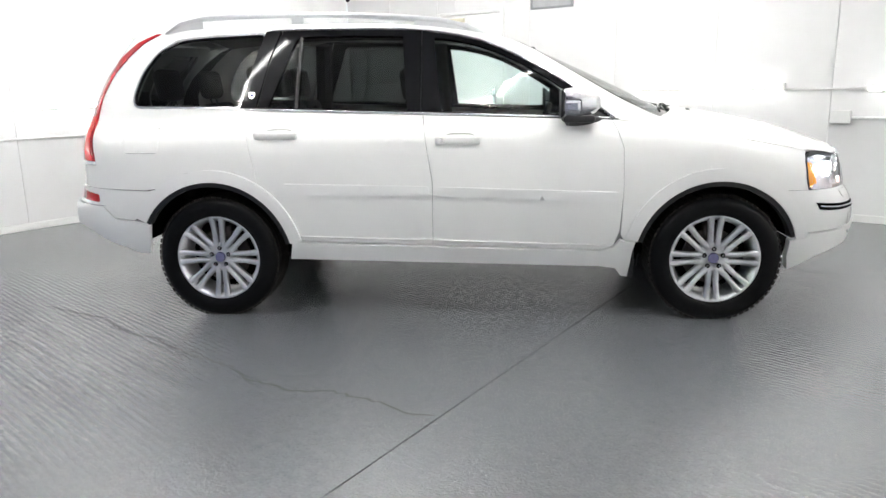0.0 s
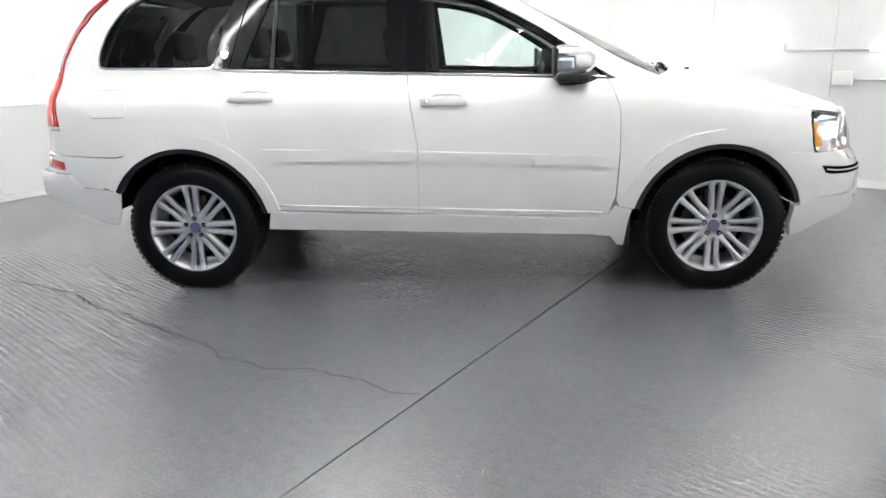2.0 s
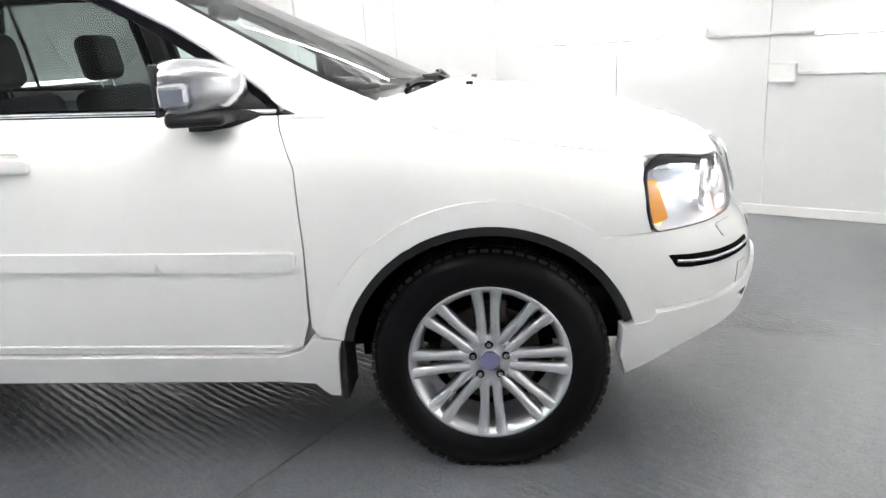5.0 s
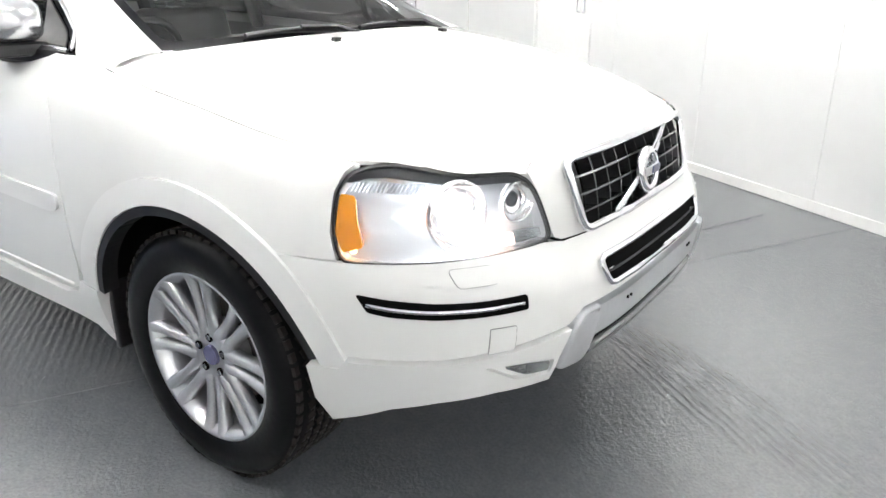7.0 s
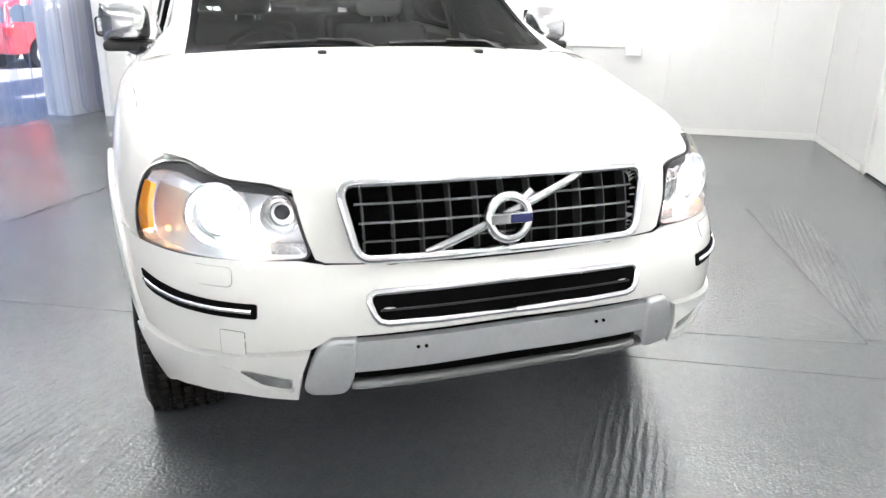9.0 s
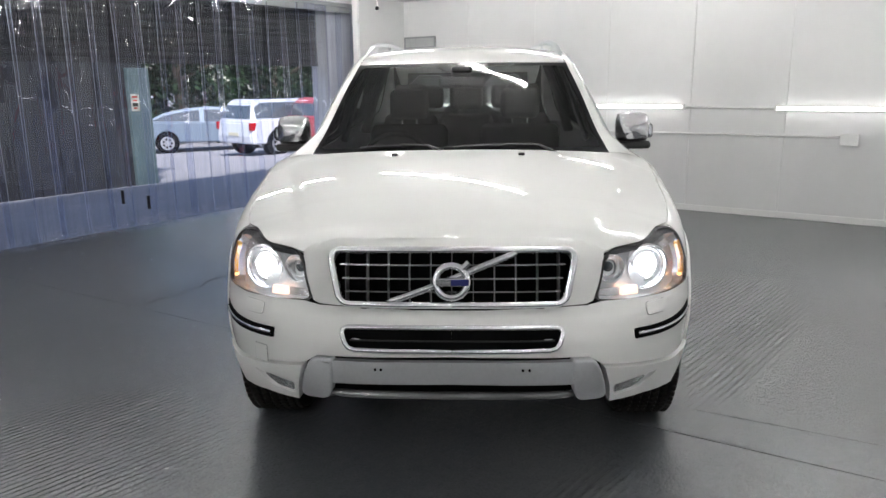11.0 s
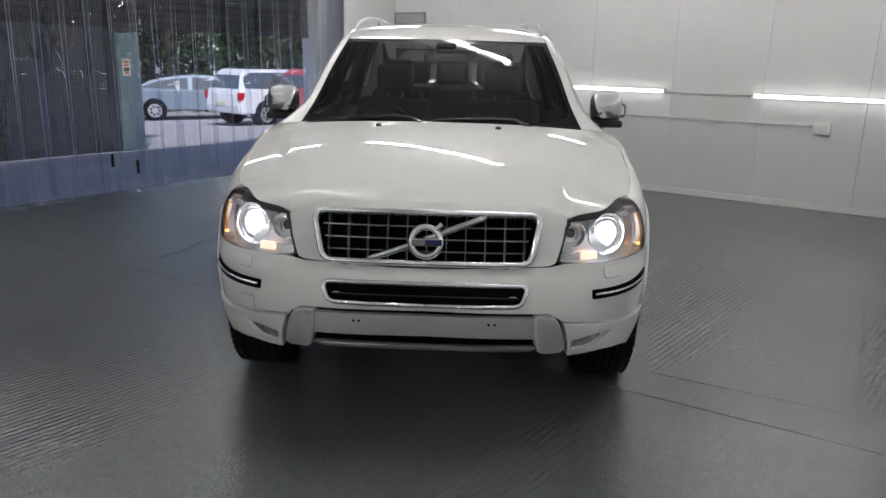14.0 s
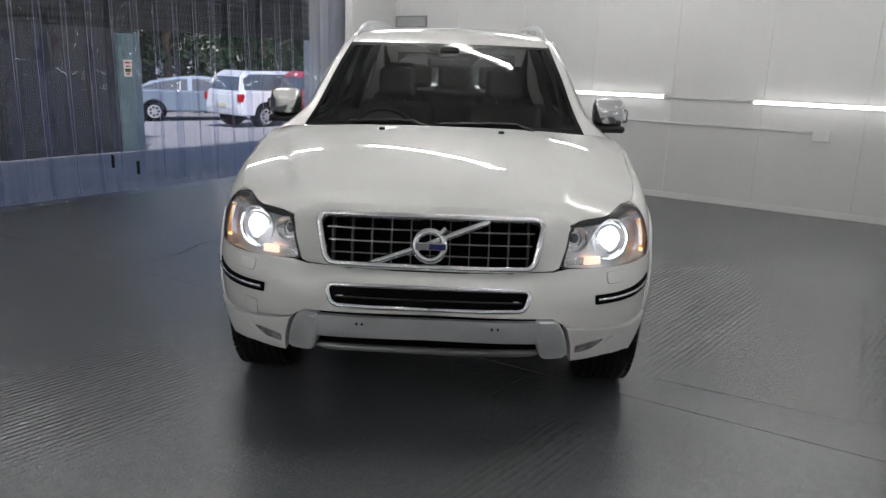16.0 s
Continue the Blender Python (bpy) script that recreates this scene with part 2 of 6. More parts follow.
MAT = {
    "paint": plain("white_car_paint", (0.80, 0.80, 0.785), 0.5, coat=1.0, spec=0.06, coat_rough=0.012),
    "cladding": plain("white_textured_trim", (0.78, 0.78, 0.77), 0.42, coat=0.3, coat_rough=0.2),
    "silver": plain("silver_painted_plastic", (0.56, 0.57, 0.59), 0.38, metal=0.45, wear=0.05, scale=90),
    "black": plain("black_plastic", (0.009, 0.009, 0.010), 0.40, wear=0.1, scale=60),
    "gloss_black": plain("gloss_black_trim", (0.005, 0.005, 0.006), 0.07, spec=0.12),
    # grey that sets how deep the shade in the shut lines looks
    "lining": plain("grey_primer", (0.30, 0.30, 0.30), 0.7, spec=0.2),
    # near-black colour that puts deep shade into gaps and hollows
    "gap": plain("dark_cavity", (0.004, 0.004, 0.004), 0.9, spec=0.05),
    "rail": plain("silver_rail", (0.50, 0.51, 0.53), 0.35, metal=0.5),
    "rubber": plain("tyre_rubber", (0.0045, 0.0045, 0.005), 0.38, wear=0.2, scale=50, bump=0.1, spec=0.14),
    "tread": plain("dusty_tread_rubber", (0.022, 0.020, 0.018), 0.7, wear=0.3, scale=60, spec=0.15),
    "smoke": plain("smoked_chrome", (0.26, 0.265, 0.27), 0.25, metal=0.7),
    "satin_bright": plain("bright_satin", (0.9, 0.9, 0.91), 0.16, metal=0.85),
    # pale colour stands in for reflected streaks along the strip edges
    "pvc_edge": plain("milky_strip_edge", (0.30, 0.33, 0.42), 0.3, spec=0.5),
    "bowl": plain("bright_reflector", (0.86, 0.87, 0.89), 0.22, metal=0.55, coat=0.5, wear=0.05, scale=40, bump=0.12),
    "brow": plain("dark_smoked_band", (0.055, 0.056, 0.06), 0.3, metal=0.3),
    "dark_metal": plain("dark_satin_bar", (0.10, 0.103, 0.107), 0.3, metal=0.8),
    "grille_edge": plain("bright_grille_blade", (0.17, 0.173, 0.178), 0.25, metal=0.9),
    "mirror_silver": plain("brushed_silver", (0.60, 0.61, 0.63), 0.22, metal=0.95),
    "alloy": plain("silver_alloy", (0.60, 0.61, 0.63), 0.33, metal=0.8, wear=0.05, scale=60),
    "cap": plain("violet_cap_enamel", (0.20, 0.20, 0.36), 0.25, metal=0.4, coat=0.6),
    "iron": plain("brake_iron", (0.12, 0.10, 0.09), 0.5, metal=0.7, wear=0.3, scale=40),
    "chrome": plain("chrome", (0.82, 0.83, 0.85), 0.07, metal=1.0),
    "satin": plain("satin_chrome", (0.66, 0.67, 0.69), 0.22, metal=1.0),
    "glass": pane("tinted_screen_glass", (0.66, 0.69, 0.68), 1.36),
    "side_glass": pane("green_side_glass", (0.84, 0.93, 0.91)),
    "privacy": pane("dark_privacy_glass", (0.16, 0.175, 0.17), 1.4),
    "lens": pane("clear_lens", (0.93, 0.95, 0.97), 1.4),
    "red": plain("red_lens", (0.34, 0.003, 0.006), 0.12, coat=0.3, spec=0.3),
    "bright_red": plain("bright_red_lens", (0.75, 0.012, 0.016), 0.1, coat=0.6, spec=0.4),
    "amber": plain("amber_lens", (0.92, 0.36, 0.02), 0.15, coat=1.0),
    "leather": plain("black_leather", (0.008, 0.0078, 0.0078), 0.5, wear=0.2, scale=80, bump=0.15, spec=0.10),
    "trim_grey": plain("grey_cabin_trim", (0.10, 0.097, 0.094), 0.7, wear=0.1),
    "blue": plain("blue_enamel", (0.03, 0.035, 0.16), 0.2, coat=1.0),
    "wall": plain("white_wall_panel", (0.67, 0.67, 0.67), 0.28, wear=0.02, scale=6, bump=0.02),
    "ceil": plain("white_ceiling", (0.82, 0.82, 0.82), 0.6, wear=0.02, scale=8),
    "upvc": plain("white_plastic_fitting", (0.75, 0.75, 0.74), 0.4, wear=0.03),
    "grey_metal": plain("grey_painted_metal", (0.26, 0.27, 0.28), 0.5, wear=0.08, scale=40),
    "mesh_grey": plain("grey_filter", (0.42, 0.43, 0.44), 0.8, wear=0.1, scale=120),
    "brass": plain("brass_plate", (0.62, 0.58, 0.44), 0.4, metal=0.3, wear=0.1),
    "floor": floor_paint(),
    "crack": plain("crack_shadow", (0.035, 0.035, 0.035), 0.9),
    "tube": glow("wall_tube_light", (1.0, 0.99, 0.97), TUBE_WALL),
    "ceil_tube": glow("ceiling_tube_light", (1.0, 0.99, 0.97), TUBE_CEIL),
    "hid": glow("headlamp_glow", (0.92, 0.96, 1.0), 8.0),
    "marker": glow("warm_marker_glow", (1.0, 0.73, 0.56), 0.6),
    "fog": plain("faceted_fog_reflector", (0.55, 0.56, 0.57), 0.15, metal=0.85, wear=0.7, scale=260, bump=0.8),
    "side_bulb": glow("warm_bulb_glow", (1.0, 0.50, 0.15), 2.0),
    "pvc": pane("clear_strip_plastic", (0.865, 0.89, 0.99), 1.75, 0.02, haze=0.07),
    "asphalt": plain("worn_asphalt", (0.24, 0.235, 0.25), 0.75, wear=0.25, scale=25, bump=0.3),
    "shed": plain("dark_shed_cladding", (0.009, 0.0095, 0.011), 0.6, wear=0.2),
    "bark": plain("bark", (0.08, 0.06, 0.045), 0.9, wear=0.3),
    "leaf": plain("dark_green_leaf", (0.014, 0.030, 0.013), 0.7, wear=0.4, scale=4, spec=0.12),
    "leaf2": plain("light_green_leaf", (0.024, 0.046, 0.02), 0.7, wear=0.4, scale=4, spec=0.12),
    "car_silver": plain("silver_blue_car_paint", (0.17, 0.215, 0.27), 0.3, metal=0.2, coat=1.0),
    "car_white": plain("pale_car_paint", (0.55, 0.57, 0.62), 0.3, coat=1.0),
    "car_red": plain("red_car_paint", (0.34, 0.015, 0.025), 0.3, coat=1.0),
    "far_glass": plain("dark_car_glass", (0.05, 0.06, 0.07), 0.08, coat=1.0),
    "teal": plain("grey_green_panel", (0.065, 0.095, 0.098), 0.5, wear=0.15, scale=20),
    "paper": plain("white_notice", (0.8, 0.8, 0.8), 0.6),
    "sign_red": plain("red_print", (0.6, 0.05, 0.05), 0.6),
}


# ---- mesh helpers ----
def part(name, bm, mat, parent=None, label="", smooth=False, m=None):
    """Links a bmesh as one mesh object, under parent if given."""
    me = bpy.data.meshes.new(name)
    bm.normal_update()
    bm.to_mesh(me)
    bm.free()
    if smooth:
        me.shade_smooth()
    for one in mat if isinstance(mat, (list, tuple)) else (mat,):
        me.materials.append(MAT[one] if isinstance(one, str) else one)
    ob = new(name, me)
    if m is not None:
        ob.matrix_basis = m
    if parent is not None:
        ob.parent = parent
    if label:
        ob["label"] = label
    return ob


def empty(name, m=None, **tags):
    ob = new(name)
    if m is not None:
        ob.matrix_basis = m
    return tagged(ob, **tags)


def add_box(bm, lo, hi, bevel=0.0, seg=2):
    c = [(a + b) / 2 for a, b in zip(lo, hi)]
    s = [abs(b - a) for a, b in zip(lo, hi)]
    r = bmesh.ops.create_cube(bm, size=1, matrix=Matrix.Translation(c) @ Matrix.Diagonal((*s, 1)))
    if bevel:
        edges = list({e for v in r["verts"] for e in v.link_edges})
        bmesh.ops.bevel(bm, geom=edges, offset=min(bevel, min(s) * 0.49), segments=seg, affect="EDGES", profile=0.5)


def box(lo, hi, bevel=0.0, seg=2):
    bm = bmesh.new()
    add_box(bm, lo, hi, bevel, seg)
    return bm


def add_tube(bm, a, b, r, seg=12, r2=None):
    a, b = Vector(a), Vector(b)
    d = b - a
    m = Matrix.Translation((a + b) / 2) @ d.to_track_quat("Z", "Y").to_matrix().to_4x4()
    bmesh.ops.create_cone(bm, cap_ends=True, segments=seg, radius1=r, radius2=r if r2 is None else r2, depth=d.length, matrix=m)


def tube(a, b, r, seg=12, r2=None):
    bm = bmesh.new()
    add_tube(bm, a, b, r, seg, r2)
    return bm


def add_sweep(bm, pts, r, seg=8, flat=1.0, up=(0, 0, 1)):
    """A round or flattened bar along a line of points."""
    rings = []
    pts = [Vector(p) for p in pts]
    for i, p in enumerate(pts):
        d = (pts[min(i + 1, len(pts) - 1)] - pts[max(i - 1, 0)]).normalized()
        side = d.cross(Vector(up))
        side = side.normalized() if side.length > 1e-4 else Vector((1, 0, 0))
        top = side.cross(d).normalized()
        rr = r[i] if isinstance(r, (list, tuple)) else r
        rings.append([bm.verts.new(p + side * math.cos(a) * rr + top * math.sin(a) * rr * flat)
                      for a in (2 * math.pi * k / seg for k in range(seg))])
    for a, b in zip(rings, rings[1:]):
        for k in range(seg):
            bm.faces.new((a[k], a[(k + 1) % seg], b[(k + 1) % seg], b[k]))
    bm.faces.new(rings[0][::-1])
    bm.faces.new(rings[-1])


def sweep(pts, r, seg=8, flat=1.0, up=(0, 0, 1)):
    bm = bmesh.new()
    add_sweep(bm, pts, r, seg, flat, up)
    bmesh.ops.recalc_face_normals(bm, faces=bm.faces)
    return bm


# ---- room ----
def build_floor():
    top = tagged(new("floor"), "grey painted concrete floor with cracks, joints and brush ridges", "floor", kind="structure")
    top.matrix_basis = ROOM
    part("joint_bed", box((WALL_B - 0.1, WALL_C - 0.3, -0.06), (WALL_D + 0.1, WALL_A + 0.1, -0.012)), "crack", top)

    def joint(v, k):
        return 1.07 - 0.06 * v + 3.0 * k
    v0, v1, g = WALL_C - 0.3, WALL_A + 0.1, 0.003
    for k in range(-2, 3):
        lo = (lambda v, k=k: max(WALL_B - 0.1, joint(v, k - 1)))
        hi = (lambda v, k=k: min(WALL_D + 0.1, joint(v, k)))
        if lo(0) >= hi(0):
            continue
        bm = bmesh.new()
        up = [bm.verts.new((f(v) + s, v, 0)) for f, v, s in ((lo, v0, g), (hi, v0, -g), (hi, v1, -g), (lo, v1, g))]
        f = bm.faces.new(up)
        ext = bmesh.ops.extrude_face_region(bm, geom=[f])
        bmesh.ops.translate(bm, verts=[v for v in ext["geom"] if isinstance(v, bmesh.types.BMVert)], vec=(0, 0, -0.012))
        bmesh.ops.recalc_face_normals(bm, faces=bm.faces)
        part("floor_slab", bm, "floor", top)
    # the long wandering crack between the joints
    rnd = random.Random(5)
    knots = [(-1.85, -2.08), (-1.25, -1.985), (-0.89, -2.055), (-0.67, -2.02), (-0.24, -2.045), (0.02, -2.035), (0.21, -2.085),
             (0.48, -2.058), (0.64, -1.955), (0.91, -1.918), (1.05, -1.925), (1.19, -1.886)]
    line = []
    for (a, b), (c, d) in zip(knots, knots[1:]):
        steps = max(2, int(abs(c - a) / 0.03))
        line += [(a + (c - a) * i / steps, b + (d - b) * i / steps + rnd.uniform(-0.012, 0.012)) for i in range(steps)]
    bm = bmesh.new()
    prev = None
    for i, (u, v) in enumerate(line):
        w = 0.0034 + 0.0052 * rnd.random()
        if i < 4:
            w *= i / 4
        pair = (bm.verts.new((u, v - w, 0.0012)), bm.verts.new((u, v + w, 0.0012)))
        if prev:
            bm.faces.new((prev[0], pair[0], pair[1], prev[1]))
        prev = pair
    part("crack", bm, "crack", top)
    # edge of a repaired field: a low trowelled ridge
    for a, b in (((-1.55, 2.46), (0.60, 2.60)), ((0.60, 2.60), (0.70, 1.72)), ((0.56, 2.60), (0.46, 3.3))):
        bm = bmesh.new()
        k = 40
        add_sweep(bm, [(a[0] + (b[0] - a[0]) * i / k, a[1] + (b[1] - a[1]) * i / k + rnd.uniform(-0.008, 0.008), -0.0015) for i in range(k + 1)],
                  [0.0025 + 0.003 * rnd.random() for i in range(k + 1)], 6, 1.0)
        bmesh.ops.recalc_face_normals(bm, faces=bm.faces)
        part("trowel_edge", bm, "floor", top, smooth=True)
    return top


def panelled_wall(name, length0, length1, along, at, inward, holes, label, width=1.08, first=0.0):
    """A wall of flat panels. along 'u' or 'v'; at: the plane; inward: +1 or -1; holes: (a, b, z0, z1)."""
    wall = tagged(new(name), label, "wall", kind="structure")
    wall.matrix_basis = ROOM

    def spot(a, d, z):
        d = at - inward * d
        return (a, d, z) if along == "u" else (d, a, z)

    def slab(a, b, z0, z1, d0, d1):
        p, q = spot(a, d0, z0), spot(b, d1, z1)
        return [min(i, j) for i, j in zip(p, q)], [max(i, j) for i, j in zip(p, q)]
    cuts = [length0]
    a = first
    while a > length0:
        a -= width
    while a < length1:
        if a > length0 + 0.02:
            cuts.append(a)
        a += width
    cuts.append(length1)
    for h in holes:
        cuts += [h[0], h[1]]
    cuts = sorted(set(cuts))
    back = bmesh.new()
    for a, b in zip(cuts, cuts[1:]):
        if b - a < 0.004:
            continue
        spans = [(0.0, CEIL)]
        for h in holes:
            if h[0] <= a + 1e-6 and b <= h[1] + 1e-6:
                spans = [s for z0, z1 in spans for s in ((z0, h[2]), (h[3], z1)) if s[1] - s[0] > 0.01]
        for z0, z1 in spans:
            lo, hi = slab(a + 0.0015, b - 0.0015, z0, z1, 0.0, 0.03)
            part("panel", box(lo, hi, 0.0015, 1), "wall", wall)
            lo, hi = slab(a, b, z0, z1, 0.032, 0.12)
            add_box(back, lo, hi)
    part("wall_core", back, "upvc", wall)
    return wall


def batten(name, a, b, z, along, at, inward, group, mat="tube"):
    """A tube lamp on a white batten, from a to b along the wall."""
    def spot(s, d, z):
        d = at + inward * d
        return (s, d, z) if along == "u" else (d, s, z)
    ob = empty(name, ROOM, label="glowing white fluorescent tube on a slim wall batten", category="light", group=group)

    def bx(s0, s1, d0, d1, z0, z1, bev):
        p, q = spot(s0, d0, z0), spot(s1, d1, z1)
        return box([min(i, j) for i, j in zip(p, q)], [max(i, j) for i, j in zip(p, q)], bev)
    part("housing", bx(a, b, 0.0, 0.03, z - 0.022, z + 0.022, 0.004), "upvc", ob)
    part("diffuser", bx(a + 0.02, b - 0.02, 0.0305, 0.055, z - 0.018, z + 0.018, 0.01), mat, ob, "glowing white diffuser")
    for s in (a, b):
        part("end_cap", bx(s - 0.012, s + 0.012, 0.002, 0.064, z - 0.028, z + 0.028, 0.004), "upvc", ob)
    return ob


def conduit(a, b, z, along, at, inward, r=0.011):
    def spot(s):
        d = at + inward * 0.018
        return (s, d, z) if along == "u" else (d, s, z)
    ob = part("conduit", tube(spot(a), spot(b), r, 10), "upvc", None, smooth=True, m=ROOM)
    tagged(ob, "white plastic cable conduit along the wall", "conduit", group="wall conduits")
    return ob


def junction_box(s, z, along, at, inward):
    def spot(ds, d, dz):
        d = at + inward * d
        return (s + ds, d, z + dz) if along == "u" else (d, s + ds, z + dz)

    def bx(a, b, bev):
        return box([min(i, j) for i, j in zip(a, b)], [max(i, j) for i, j in zip(a, b)], bev)
    ob = empty("junction_box", ROOM, label="off-white plastic junction box on the wall", category="box", group="wall boxes")
    part("body", bx(spot(-0.08, 0, -0.065), spot(0.08, 0.06, 0.05), 0.006), "upvc", ob)
    part("lid", bx(spot(-0.083, 0.06, -0.067), spot(0.083, 0.078, 0.055), 0.006), "upvc", ob)
    return ob


def vent(s0, s1, z0, z1, along, at, inward, name="wall_vent"):
    def spot(s, d, z):
        d = at + inward * d
        return (s, d, z) if along == "u" else (d, s, z)

    def bx(a, b, bev=0.003):
        return box([min(i, j) for i, j in zip(a, b)], [max(i, j) for i, j in zip(a, b)], bev)
    ob = empty(name, ROOM, label="grey framed rectangular wall vent with filter", category="vent", group="wall vents")
    f = 0.022
    for a, b, c, d in ((s0, s1, z1 - f, z1), (s0, s1, z0, z0 + f), (s0, s0 + f, z0 + f, z1 - f), (s1 - f, s1, z0 + f, z1 - f)):
        part("frame_bar", bx(spot(a, 0.0, c), spot(b, 0.03, d)), "grey_metal", ob)
    part("filter", bx(spot(s0 + f, 0.0, z0 + f), spot(s1 - f, 0.012, z1 - f), 0), "mesh_grey", ob)
    for k in range(5):
        z = z0 + f + (z1 - z0 - 2 * f) * (k + 0.5) / 5
        part("slat", bx(spot(s0 + f, 0.012, z - 0.004), spot(s1 - f, 0.024, z + 0.004), 0.001), "mesh_grey", ob)
    return ob


def build_room():
    build_floor()
    d0, d1, dh = -3.0, -2.0, 2.2
    panelled_wall("wall_north", WALL_B, WALL_D, "u", WALL_A, -1, [(d0, d1, 0.0, dh)],
                  "white panelled wall with a door, vents and tube lights", first=-0.56)
    panelled_wall("wall_west", WALL_C - 0.3, WALL_A, "v", WALL_B, 1, [], "white panelled wall with tube lights and a vent", width=1.0, first=0.05)
    # unseen wall that closes the room and throws light back on the car
    panelled_wall("wall_east", WALL_C - 0.3, WALL_A, "v", WALL_D, -1, [], "plain white panelled wall", first=0.0)
    panelled_wall("wall_south_2", WALL_B, JAMB, "u", WALL_C - 0.16, 1, [], "white wall beside the doorway behind the curtain", first=JAMB)
    panelled_wall("wall_south_3", WALL_B, PIER, "u", -4.03, 1, [], "white pier beside the doorway with a security camera", first=PIER)
    panelled_wall("wall_south", 4.6, WALL_D, "u", WALL_C, 1, [], "plain white panelled wall", first=0.0)
    bm = bmesh.new()
    add_box(bm, (WALL_B - 0.12, WALL_C - 0.3, CEIL), (WALL_D + 0.12, WALL_A + 0.12, CEIL + 0.1))
    tagged(part("ceiling", bm, "ceil", None, m=ROOM), "white flat ceiling with tube lights", "ceiling", kind="structure")
    # white upstand along the floor
    for lo, hi in (((WALL_B, WALL_A - 0.012, 0), (d0 - 0.06, WALL_A, 0.07)), ((d1 + 0.06, WALL_A - 0.012, 0), (WALL_D, WALL_A, 0.07)),
                   ((WALL_B, WALL_C, 0), (WALL_B + 0.012, WALL_A - 0.012, 0.07))):
        tagged(part("baseboard", box(lo, hi, 0.004), "upvc", None, m=ROOM), "white plastic skirting strip", "skirting", kind="structure")
    # door
    door = tagged(new("door_1"), "plain white flush door with a lever handle, closed", "door", kind="structure")
    door.matrix_basis = ROOM
    part("leaf", box((d0 + 0.045, WALL_A + 0.012, 0.02), (d1 - 0.045, WALL_A + 0.052, dh - 0.045), 0.003), "upvc", door)
    for a, b, c, d in ((d0 + 0.001, d0 + 0.04, 0, dh), (d1 - 0.04, d1 - 0.001, 0, dh), (d0 + 0.04, d1 - 0.04, dh - 0.04, dh)):
        part("frame", box((a, WALL_A - 0.012, c + 0.001), (b, WALL_A + 0.09, d - 0.001), 0.003), "upvc", door)
    part("threshold", box((d0 + 0.04, WALL_A + 0.001, 0.0), (d1 - 0.04, WALL_A + 0.09, 0.014)), "black", door)
    part("backing", box((d0 + 0.01, WALL_A + 0.1, 0), (d1 - 0.01, WALL_A + 0.12, dh)), "gap", door)
    h = part("handle", box((d1 - 0.17, WALL_A - 0.0, 1.06), (d1 - 0.125, WALL_A + 0.014, 1.26), 0.006), "satin", door, "chrome handle plate")
    part("lever", sweep([(d1 - 0.147, WALL_A, 1.18), (d1 - 0.147, WALL_A - 0.045, 1.18), (d1 - 0.16, WALL_A - 0.05, 1.17), (d1 - 0.165, WALL_A - 0.05, 1.08),
                         (d1 - 0.15, WALL_A - 0.03, 1.07)], 0.008), "satin", h)
    part("closer", box((d0 + 0.2, WALL_A - 0.03, dh - 0.13), (d0 + 0.42, WALL_A + 0.012, dh - 0.08), 0.006), "brass", door, "brass door closer")
    # wall lamps, conduits, boxes, vents
    g = "wall tube lights"
    batten("tube_light", -0.29, 1.19, 1.255, "u", WALL_A, -1, g)
    batten("tube_light", 1.89, 3.37, 1.225, "u", WALL_A, -1, g)
    batten("tube_light", 4.1, 5.58, 1.225, "u", WALL_A, -1, g)
    # unseen east-wall tubes, added to light the bumper from ahead
    for v in (-3.3, -0.95, 1.4):
        batten("tube_light", v, v + 1.48, 1.225, "v", WALL_D, -1, g)
    conduit(1.2, 1.88, 1.225, "u", WALL_A, -1)
    conduit(3.38, 4.09, 1.225, "u", WALL_A, -1)
    junction_box(1.70, 0.98, "u", WALL_A, -1)
    conduit(1.79, 6.4, 0.965, "u", WALL_A, -1)
    vent(-1.62, -1.08, 2.15, 2.32, "u", WALL_A, -1)
    vent(1.2, 1.9, 2.07, 2.3, "u", WALL_A, -1)
    batten("tube_light", -3.9, -2.42, 1.18, "v", WALL_B, 1, g)
    batten("tube_light", -1.50, -0.02, 1.18, "v", WALL_B, 1, g)
    batten("tube_light", 0.95, 2.43, 1.17, "v", WALL_B, 1, g)
    conduit(-2.41, -1.51, 1.18, "v", WALL_B, 1)
    conduit(-0.01, 0.94, 1.175, "v", WALL_B, 1)
    conduit(-3.9, 1.58, 0.885, "v", WALL_B, 1)
    junction_box(1.67, 0.87, "v", WALL_B, 1)
    vent(-4.02, -3.48, 1.955, 2.115, "v", WALL_B, 1)
    # ceiling lamps, in rows along the room
    h = 0.8
    # the row at 6.2 is unseen, added to brighten the car's front
    for u, vs in ((-2.9, (-3.2, -0.5, 2.1)), (-0.35, (-2.75, 2.25)), (-0.52, (-0.5,)), (1.75, (-2.4, -0.4, 1.8)), (6.2, (-0.7, 1.6))):
        for v in vs:
            ob = empty("ceiling_light", ROOM @ pose(u, v, CEIL, 0, 0, 92), label="glowing white tube light on the ceiling", category="light", group="ceiling tube lights")
            part("housing", box((-h - 0.02, -0.03, -0.035), (h + 0.02, 0.03, 0), 0.004), "upvc", ob)
            part("diffuser", box((-h, -0.010, -0.058), (h, 0.010, -0.0355), 0.008), "ceil_tube", ob, "glowing white diffuser")
    # security cameras
    for u, v, r in ((-3.88, -3.93, 40), (WALL_B + 0.2, WALL_A - 0.2, -40)):
        ob = empty("security_camera", ROOM @ pose(u, v, CEIL, 0, 0, r), label="small white security camera with dark lens under the ceiling", category="camera", group="security cameras")
